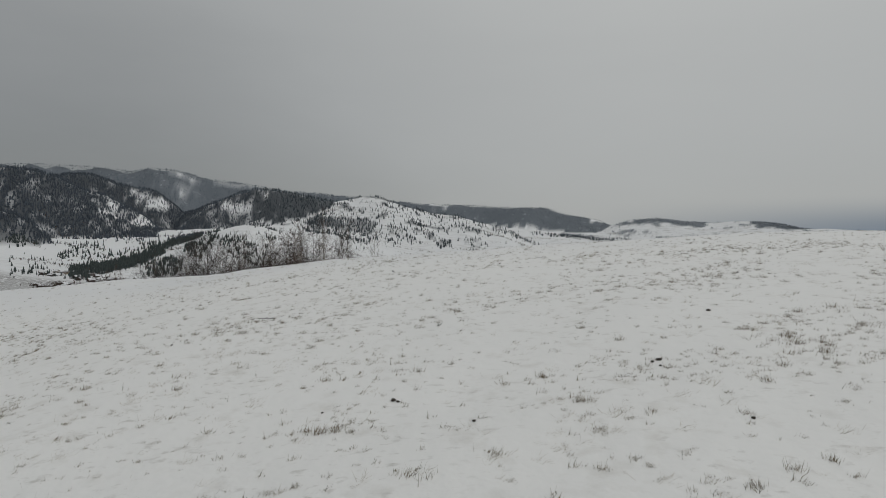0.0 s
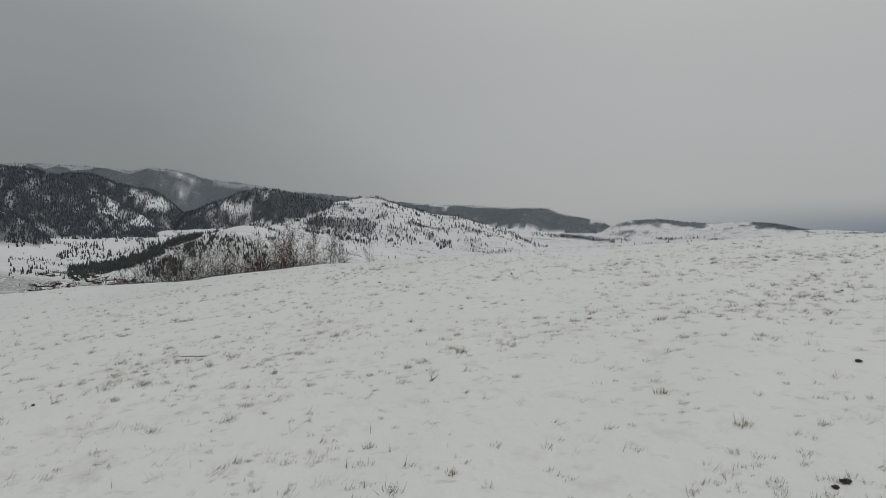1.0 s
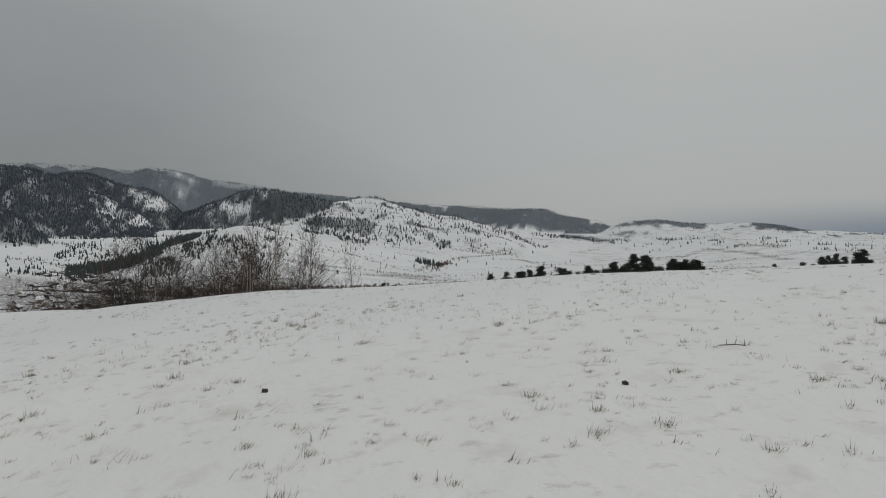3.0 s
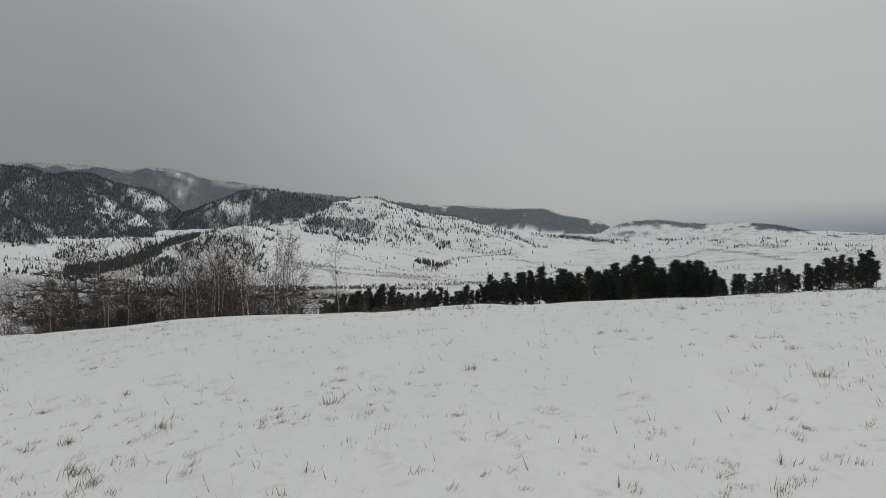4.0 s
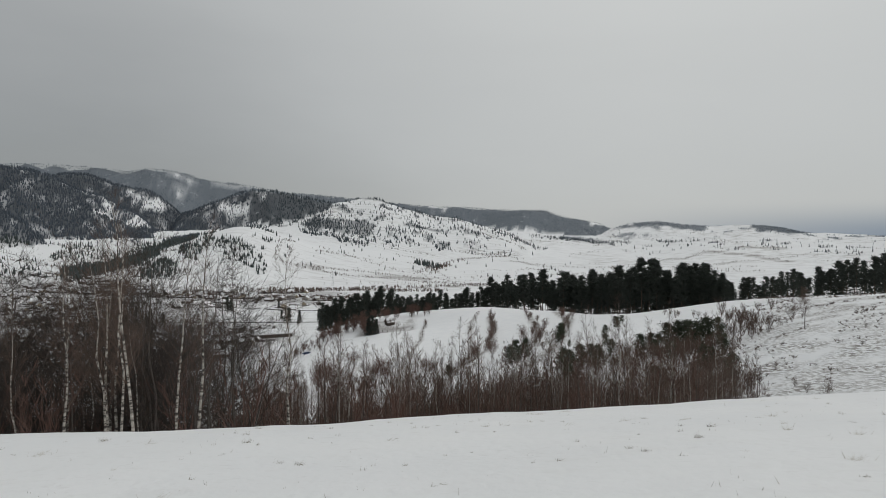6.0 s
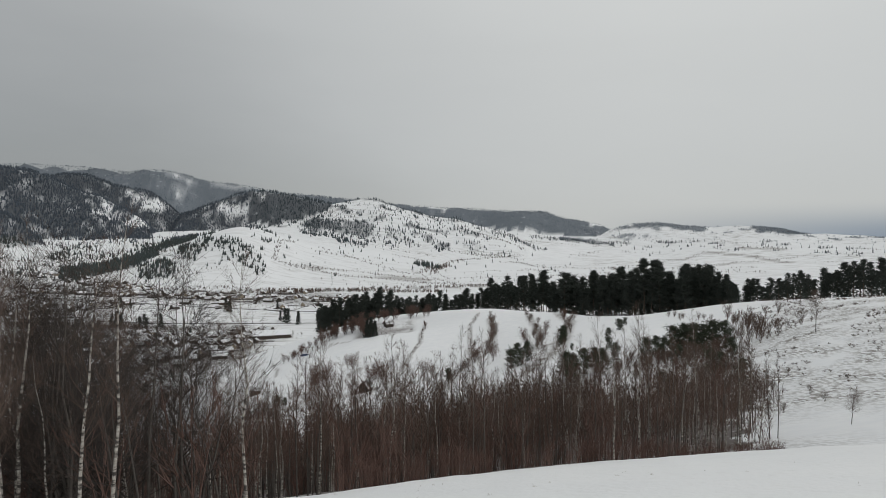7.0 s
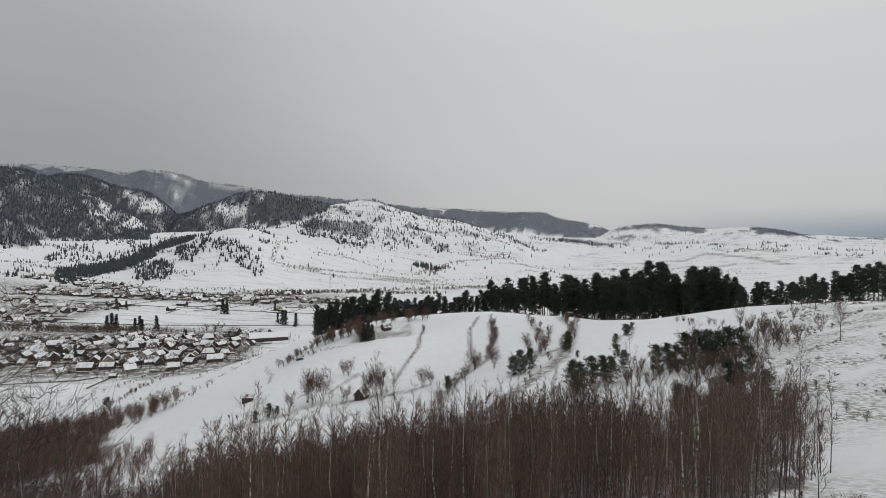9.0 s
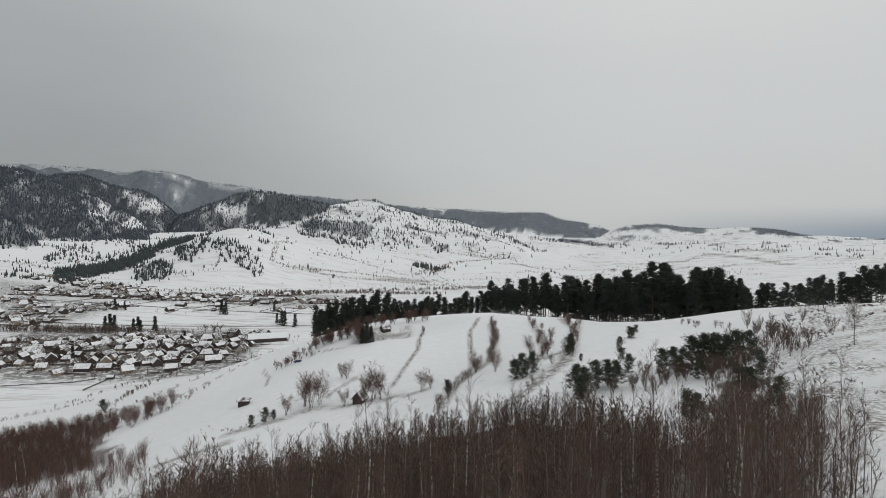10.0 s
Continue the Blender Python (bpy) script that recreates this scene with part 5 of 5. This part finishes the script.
for x, y in built:
    for k in range(17 if y < 760 else 9):
        a, b = x + rv.gauss(0, 13), y + rv.gauss(0, 10)
        if any((a - p) ** 2 + (b - q) ** 2 < 30 for p, q in built):
            continue
        h = rv.uniform(2.0, 6)
        spots.append((rv.randrange(4), a, b, ground(a, b) - 0.1, h, h, rv.uniform(0, 6.28)))


def row_of(line, step, heights, side, chance=1.0):
    for (x0, y0), (x1, y1) in zip(line, line[1:]):
        n = max(1, int(math.hypot(x1 - x0, y1 - y0) / step))
        for k in range(n):
            if rv.random() < chance:
                t = (k + rv.random()) / n
                a, b = x0 + (x1 - x0) * t + rv.gauss(0, side), y0 + (y1 - y0) * t + rv.gauss(0, side)
                h = rv.uniform(*heights)
                spots.append((rv.randrange(4), a, b, ground(a, b) - 0.1, h * 1.2, h, rv.uniform(0, 6.28)))


row_of([(-530, 724), (-450, 738), (-370, 738)], 0.55, (5, 10), 4)
row_of([(-370, 738), (-300, 738)], 1.6, (4, 8), 5)
row_of([(-480, 640), (-400, 690)], 3, (3, 7), 5)
row_of([(-290, 745), (-270, 750)], 2.0, (7, 11), 4)
row_of([(-403, 1182), (-256, 1230), (-100, 1300), (121, 1370)], 2.4, (4, 8), 5)
row_of([(-330, 1120), (-250, 1135)], 2.5, (6, 10), 6)
row_of([(-398, 1395), (-298, 1423), (-192, 1445), (-26, 1432)], 3.0, (2.5, 5.5), 3)
row_of([(-26, 1432), (130, 1490)], 6, (2, 5), 6)
row_of([(-26, 1500), (18, 1720)], 2.5, (4, 8), 9)
row_of([(-398, 1395), (-420, 1520), (-400, 1600)], 3.5, (3, 6), 4)
row_of([(-180, 1330), (-20, 1385), (100, 1440)], 9, (2, 4), 4)
row_of([(-640, 1130), (-400, 1210)], 3, (3, 6), 6)
row_of([(1085, 2386), (1180, 2240), (1246, 2080)], 8, (3, 7), 16)
row_of([(1250, 2420), (1400, 2400)], 5, (4, 7), 20)
row_of([(900, 1900), (1100, 2050), (1250, 2080)], 10, (2, 5), 8)
row_of([(-560, 760), (-330, 790), (-150, 800)], 7, (1, 2.5), 1)
row_of([(-480, 850), (-300, 870), (-130, 880)], 6, (1, 2.5), 1)
row_of([(-200, 560), (-160, 620), (-140, 680)], 4, (2, 5), 4)
row_of([(-240, 470), (-205, 540)], 4, (2, 4), 4, 0.6)
for k in range(150):
    a, b = rv.uniform(-500, 350), rv.uniform(1200, 1600)
    h = rv.uniform(2, 5)
    spots.append((rv.randrange(4), a, b, ground(a, b) - 0.1, h * 1.2, h, rv.uniform(0, 6.28)))
row_of([(250, 1500), (420, 1560), (640, 1600)], 4, (2, 4.5), 4)
row_of([(300, 1750), (600, 1800), (900, 1900)], 5, (2, 5), 6)
row_of([(500, 1700), (560, 1900)], 5, (2, 5), 6)
row_of([(700, 2100), (900, 2200), (1085, 2386)], 6, (3, 6), 8)
row_of([(120, 1620), (330, 1680)], 6, (2, 4), 5)
row_of([(-278, 384), (-242, 397), (-226, 412)], 1.2, (1.5, 3), 1.0)
for line, step, hts, side in (
        ([(-372, 1395), (-307, 1402), (-238, 1395), (-119, 1402), (106, 1367)], 2.2, (2.5, 5), 3), ([(-63, 1489), (-30, 1606), (74, 1889), (239, 2059)], 3.5, (3, 6), 6),
        ([(-321, 1212), (-141, 1249), (1, 1182)], 1.6, (4, 8), 8), ([(-330, 1574), (-273, 1590), (-191, 1543), (-113, 1497), (-62, 1474)], 3.5, (2, 5), 4),
        ([(31, 2069), (138, 2028), (248, 2133)], 4, (3, 6), 8), ([(224, 1927), (304, 1751)], 5, (3, 5), 4), ([(532, 2386), (688, 2536)], 6, (3, 6), 10), ([(165, 2422), (321, 2211)], 4, (3, 7), 8)):
    row_of(line, step, hts, side)
for k in range(120):  # banks and hedges along the contours of the far fields
    u, d = (rv.uniform(480, 1640), rv.uniform(1450, 3000)) if k < 84 else (rv.uniform(-20, 300), rv.uniform(1240, 1780))
    a, b = spot(u, d)
    ln, q = rv.uniform(40, 190), rv.gauss(-0.25, 0.35)
    row_of([(a, b), (a + ln * math.cos(q), b + ln * math.sin(q))], rv.uniform(4, 9), (2, 5.5), 4)
wild("garden_brush", "leafless fruit trees, hedges and brush of the valley", garden_shapes, [s for s in spots if s[2] < 960], M_TWIG, M_TWIG)
hedge_shapes = [bare_tree(620 + k, 1.0, 0.45, 8, 0.06, 1.0, 0.02, 0.07, 1, sub=2, fine=0, solid=False) for k in range(4)]
wild("field_hedges", "dark leafless hedgerows across the far snowy fields", hedge_shapes, [s for s in spots if s[2] >= 960], M_TWIG, M_TWIG)

SPRUCES = [tree_thing("spruce_tree", "dark conical spruce among snowy gardens", "tree", "spruces of the village",
                      pine(700 + k, 16, 0.03, 0.21, 100, -0.5, 20, 1.5, 0.5, True), M_PINE_BARK, M_PINE) for k in range(3)]
for x, y, h in ((-317, 873, 17), (-311, 872, 15), (-416, 752, 14), (-411, 754, 16), (-405, 753, 15), (-381, 752, 12), (-376, 754, 14), (-372, 752, 11), (-353, 750, 15), (-213, 810, 15), (-206, 800, 16),
                (-222, 820, 11), (-190, 790, 14), (-350, 585, 11), (-170, 820, 13), (-160, 800, 15), (-152, 790, 17), (-470, 870, 12), (-455, 868, 10), (-250, 905, 10), (-290, 690, 9)):
    plant(SPRUCES, x, y, h * 1.3, 16, 0.2, 1)
for x, y, h in ((-32, 288, 9.5), (-34, 290, 8.5), (-30.5, 291, 7.5)):
    plant(SPRUCES, x, y, h, 16, 0.2, 1)

# plot fences and lane edges
fence_boxes = []


def fence(x0, y0, x1, y1, h=1.2):
    n = max(1, int(math.hypot(x1 - x0, y1 - y0) / 9))
    for k in range(n):
        a0, b0 = x0 + (x1 - x0) * k / n, y0 + (y1 - y0) * k / n
        a1, b1 = x0 + (x1 - x0) * (k + 1) / n, y0 + (y1 - y0) * (k + 1) / n
        fence_boxes.append((a0, b0, ground(a0, b0), a1, b1, ground(a1, b1), h * rv.uniform(0.8, 1.1)))


for x, y in built:
    for _ in range(rv.choice((1, 1, 2))):
        t = math.radians(10 + rv.gauss(0, 14) + rv.choice((0, 90)))
        s = rv.uniform(9, 22)
        cx, cy = x + rv.gauss(0, 8), y + rv.gauss(0, 8)
        fence(cx - s * math.cos(t), cy - s * math.sin(t), cx + s * math.cos(t), cy + s * math.sin(t), 1.6)
for x in range(-560, -120, 48):
    fence(x + rv.uniform(-9, 9), 900, x + 30 + rv.uniform(-12, 12), 975, 1.0)
fence(-560, 905, -120, 885)
fence(-350, 486, -296, 500)
fence(-296, 500, -285, 512)
fence(-520, 772, -140, 800)
fence(-600, 1050, -240, 1060)
V, F = [], []
for a0, b0, z0, a1, b1, z1, h in fence_boxes:
    d = Vector((a1 - a0, b1 - b0, 0)).normalized()
    nrm = Vector((-d.y, d.x, 0)) * 0.05
    for lo, hi in ((0.25, 0.5), (0.62, 1.0)):  # two broad rails
        i = len(V)
        for (a, b, z) in ((a0, b0, z0), (a1, b1, z1)):
            for s in (-1, 1):
                V.append((a + s * nrm.x, b + s * nrm.y, z + lo * h))
                V.append((a + s * nrm.x, b + s * nrm.y, z + hi * h))
        F += [(i, i + 4, i + 5, i + 1), (i + 2, i + 3, i + 7, i + 6), (i + 1, i + 5, i + 7, i + 3), (i, i + 2, i + 6, i + 4)]
    i = len(V)
    for z in (z0 - 0.3, z0 + h * 1.1):  # the post
        V += [(a0 - 0.08, b0 - 0.08, z), (a0 + 0.08, b0 - 0.08, z), (a0 + 0.08, b0 + 0.08, z), (a0 - 0.08, b0 + 0.08, z)]
    F += [(i, i + 1, i + 5, i + 4), (i + 1, i + 2, i + 6, i + 5), (i + 2, i + 3, i + 7, i + 6), (i + 3, i, i + 4, i + 7), (i + 4, i + 5, i + 6, i + 7)]
tagged(new("plot_fences", make_mesh("plot_fences", V, F, M_TIMBER)), "dark board fences between snowy village plots", "fence", kind="stuff")


def pylon(x, y, h, turn):
    ob = thing("pylon", "grey steel lattice pylon standing in snow", "pylon", "pylons of the power line", placed(x, y, 1, turn))
    for sx in (-1, 1):
        for sy in (-1, 1):
            V, F = [], []
            tube(V, F, [(sx * 2.6, sy * 2.6, -0.3), (sx * 0.9, sy * 0.9, h * 0.6), (sx * 0.25, sy * 0.25, h)], [0.16, 0.13, 0.10], 4)
            part("leg", make_mesh("leg", V, F, M_STEEL), ob)
    for z, w in ((h * 0.66, 5.5), (h * 0.78, 6.5), (h * 0.9, 4.5)):
        V, F = [], []
        tube(V, F, [(-w, 0, z), (0, 0, z + 0.6), (w, 0, z)], [0.06, 0.18, 0.06], 4)
        part("crossarm", make_mesh("crossarm", V, F, M_STEEL), ob)
    for k in range(7):
        z0, z1 = h * k / 8, h * (k + 1) / 8
        r0, r1 = 2.6 - 2.0 * min(z0 / h / 0.7, 1), 2.6 - 2.0 * min(z1 / h / 0.7, 1)
        V, F = [], []
        for (a, b), (c, d) in ((((-1, -1), (1, -1))), (((1, -1), (1, 1))), (((1, 1), (-1, 1))), (((-1, 1), (-1, -1)))):
            tube(V, F, [(a * r0, b * r0, z0), (c * r1, d * r1, z1)], [0.07, 0.07], 3)
        part("brace", make_mesh("brace", V, F, M_STEEL), ob)
    return ob


pylon(-620, 1249, 32, 20)
pylon(-590, 1256, 32, 20)
pylon(-240, 1290, 28, 10)


def car(x, y, turn):
    ob = thing("parked_car", "dark blue hatchback parked on the snowy track", "car", "", placed(x, y, 1, turn))
    V = []
    prof = [(-2.1, 0.45), (-2.1, 0.85), (-1.25, 0.98), (-0.55, 1.42), (0.95, 1.45), (1.85, 1.0), (2.1, 0.9), (2.1, 0.42)]
    for s in (-1, 1):
        for px, pz in prof:
            V.append((px, s * (0.84 if pz < 1.1 else 0.66), pz))
    n = len(prof)
    F = [tuple(range(n)), tuple(range(2 * n - 1, n - 1, -1))] + [(i, n + i, n + (i + 1) % n, (i + 1) % n) for i in range(n)]
    part("body", make_mesh("body", V, F, M_CAR), ob)
    part("roof_snow", box_mesh("roof_snow", [(-0.6, -0.6, 1.44, 0.95, 0.6, 1.53)], M_SNOW, 0.03), ob, "snow on the roof")
    for px in (-1.3, 1.3):
        for s in (-1, 1):
            V, F = [], []
            tube(V, F, [(px, s * 0.68, 0.31), (px, s * 0.86, 0.31)], [0.31, 0.31], 12)
            w_ = part("wheel", make_mesh("wheel", V, F, M_RUBBER), ob)
            V, F = [], []
            tube(V, F, [(px, s * 0.80, 0.31), (px, s * 0.875, 0.31)], [0.19, 0.17], 8)
            part("rim", make_mesh("rim", V, F, M_STEEL), w_)
    for s in (-1, 1):
        part("side_window", box_mesh("side_window", [(-0.5, s * 0.755 - 0.02, 1.02, 0.9, s * 0.755 + 0.02, 1.32)], M_GLASS), ob)
        part("headlight", box_mesh("headlight", [(-2.12, s * 0.62 - 0.16, 0.68, -2.04, s * 0.62 + 0.16, 0.82)], M_GLASS, 0.02), ob)
    return ob


car(-70.4, 320.9, 25)

# ---- dead grass in the near snow ----
rg = random.Random(31)


def wisp(seed, blades, height, flare, width, wind=0.9):
    """A low tuft of fine blades, combed over by the wind."""
    r = random.Random(seed)
    V, F = [], []
    for k in range(blades):
        az, ln = r.gauss(0.5, wind), height * r.uniform(0.4, 1.3)
        b = Vector((r.gauss(0, 1.15), r.gauss(0, 0.8), 0)) * height * 0.36
        e = b + Vector((math.cos(az) * flare * r.uniform(0.4, 1.3), math.sin(az) * flare * r.uniform(0.4, 1.3), r.uniform(0.25, 1.0))) * ln
        sliver(V, F, b - Vector((0, 0, 0.02)), e, width * r.uniform(0.6, 1.4), r)
    return V, F


TUFTS = [wisp(800 + k, 26, 0.044, 0.7, 0.0017) for k in range(6)] + [wisp(820 + k, 60, 0.060, 0.6, 0.0017) for k in range(4)]
STALKS = [wisp(840 + k, 1 + (k % 3 == 0) + 2 * (k % 4 == 1), 0.055, 0.4, 0.0022) for k in range(8)]
PALE = [wisp(860 + k, 30, 0.048, 1.3, 0.0012) for k in range(5)]
spots, stalk_spots = [], []
tries = 0
while len(spots) < 8200 and tries < 60000:
    tries += 1
    y = 1.8 + 27 * rg.random() ** 0.9
    x = rg.uniform(-1, 1) * (4 + 0.8 * y)
    clump = float(fbm(x / 1.6 - 0.4 * y, y / 1.2, 3, 41))
    p = (0.15 + 0.85 * smooth(-0.05, 0.45, clump)) * (0.05 + 0.95 * smooth(18, 12, y))
    if rg.random() < p:
        s = rg.uniform(0.4, 1.2) * (1.25 if rg.random() < 0.06 else 1)
        k = rg.randrange(6) if rg.random() < 0.85 else 6 + rg.randrange(4)
        spots.append((k, x, y, ground(x, y), s, s * rg.uniform(0.6, 1.1), rg.gauss(0, 0.5)))
scatter("grass_tufts", "tufts of dead brown grass poking through snow", "grass", TUFTS, spots, M_GRASS)
for k in range(14000):
    y = 1.8 + 26 * rg.random() ** 0.8
    x = rg.uniform(-1, 1) * (4 + 0.7 * y)
    if rg.random() < 0.12 + 0.88 * smooth(19, 13, y) and fbm(x / 2.2, y / 2.2, 3, 47) > -0.05 + 0.6 * rg.random():
        s = rg.uniform(0.4, 1.1) * (1.8 if rg.random() < 0.03 else 1)
        stalk_spots.append((rg.randrange(8), x, y, ground(x, y), s, s, rg.gauss(0, 0.8)))
for k in range(17000):
    y = 14 + 20 * rg.random() ** 1.1
    x = rg.uniform(-1, 1) * (3.5 + 0.85 * max(y - 16, 0))
    if rg.random() < (0.12 + 0.5 * smooth(22, 18, y)) * 0.8 * smooth(-0.12, 0.45, float(fbm(x / 1.7, y / 1.1, 3, 57)) + 0.4 * float(fbm(x / 5, y / 5, 2, 58))):
        s = rg.uniform(0.6, 1.3) * (1.6 if rg.random() < 0.03 else 1)
        stalk_spots.append((rg.randrange(8), x, y, ground(x, y), s, s, rg.gauss(0, 0.8)))
# short stiff blades on the flat top of the brow, leaning against the wind
BLADES = []
for k in range(6):
    V, F = [], []
    sliver(V, F, Vector((0, 0, -0.02)), Vector((-0.018 - 0.004 * k, 0.004 * (k - 3), 0.034 + 0.003 * k)), 0.0026, rg)
    if k % 3 == 0:
        sliver(V, F, Vector((0.004, 0, -0.02)), Vector((0.012, 0.006, 0.045)), 0.0018, rg)
    BLADES.append((V, F))
for k in range(9000):
    y = 14.5 + 10 * rg.random()
    x = rg.uniform(-1, 1) * (1.5 + 0.85 * (y - 13.5))
    if rg.random() < (0.10 + 0.55 * smooth(-0.1, 0.4, float(fbm(x / 1.4, y / 1.1, 3, 66)))) * smooth(25, 20, y):
        s = rg.uniform(0.35, 1.2)
        stalk_spots.append((8 + rg.randrange(6), x, y, ground(x, y), s, s, rg.gauss(0, 0.5)))
scatter("grass_stalks", "single dry grass blades standing in snow", "grass", STALKS + BLADES, stalk_spots, M_GRASS)
pale_spots = []
for k in range(9500):
    y = 1.8 + 32 * rg.random()
    x = rg.uniform(-1, 1) * (4 + 0.8 * y)
    if rg.random() < (0.15 + 0.85 * smooth(-0.05, 0.4, float(fbm(x / 1.3 - 0.4 * y, y / 0.9, 3, 53)))) * (0.2 + 0.8 * smooth(25, 14, y)):
        s = rg.uniform(0.6, 1.9)
        pale_spots.append((rg.randrange(5), x, y, ground(x, y), s, s * rg.uniform(0.35, 0.7), rg.gauss(0, 0.4)))
scatter("dusted_grass", "pale dead grass dusted over with snow", "grass", PALE, pale_spots, M_GRASS_PALE)

# ---- clods, droppings and fallen twigs on the snow ----


def clod(x, y, size, seed):
    r = random.Random(seed)
    bm = bmesh.new()
    bmesh.ops.create_icosphere(bm, subdivisions=2, radius=1.0)
    for v in bm.verts:
        v.co *= 0.55 + 0.8 * r.random()
        v.co.z *= 0.7
    me = bpy.data.meshes.new("earth_clod")
    bm.to_mesh(me)
    bm.free()
    me.materials.append(M_DARK)
    ob = new("earth_clod", me)
    ob.matrix_basis = placed(x, y, size, r.uniform(0, 360), -0.3 * size)
    return tagged(ob, "dark clod of earth lying on snow", "clod", "clods on the snow")


for k, (x, y, s) in enumerate(((-0.40, 4.60, 0.030), (-0.36, 4.57, 0.020), (1.83, 5.02, 0.022), (1.90, 5.05, 0.030), (1.86, 4.90, 0.018), (-0.95, 4.50, 0.013), (-1.10, 12.7, 0.035),
                               (0.22, 4.02, 0.020), (2.02, 3.72, 0.020), (3.0, 6.5, 0.030), (3.1, 12.6, 0.028), (1.2, 12.2, 0.03), (-3.4, 7.2, 0.02), (4.6, 9.0, 0.025))):
    clod(x, y, s * 0.7, 900 + k)


def fallen_twig(x, y, length, turn, seed):
    r = random.Random(seed)
    V, F = [], []
    line = [Vector((length * (k / 4 - 0.5), r.gauss(0, 0.02), 0.010 + r.uniform(0, 0.012))) for k in range(5)]
    tube(V, F, line, [0.004, 0.0038, 0.0034, 0.003, 0.0015], 5)
    for k in (1, 2, 3):
        e = line[k] + Vector((0.3 * length * r.uniform(0.5, 1), r.choice((-1, 1)) * 0.2 * length, 0.03))
        tube(V, F, [line[k], e], [0.0035, 0.0012], 4)
    ob = new("fallen_twig", make_mesh("fallen_twig", V, F, M_BARK, True))
    ob.matrix_basis = placed(x, y, 1, turn)
    return tagged(ob, "thin bare twig lying on the snow", "twig", "twigs on the snow")


fallen_twig(-2.5, 8.35, 0.36, 20, 950)
fallen_twig(-0.05, 6.9, 0.10, 70, 951)
fallen_twig(2.2, 12.9, 0.25, 10, 952)
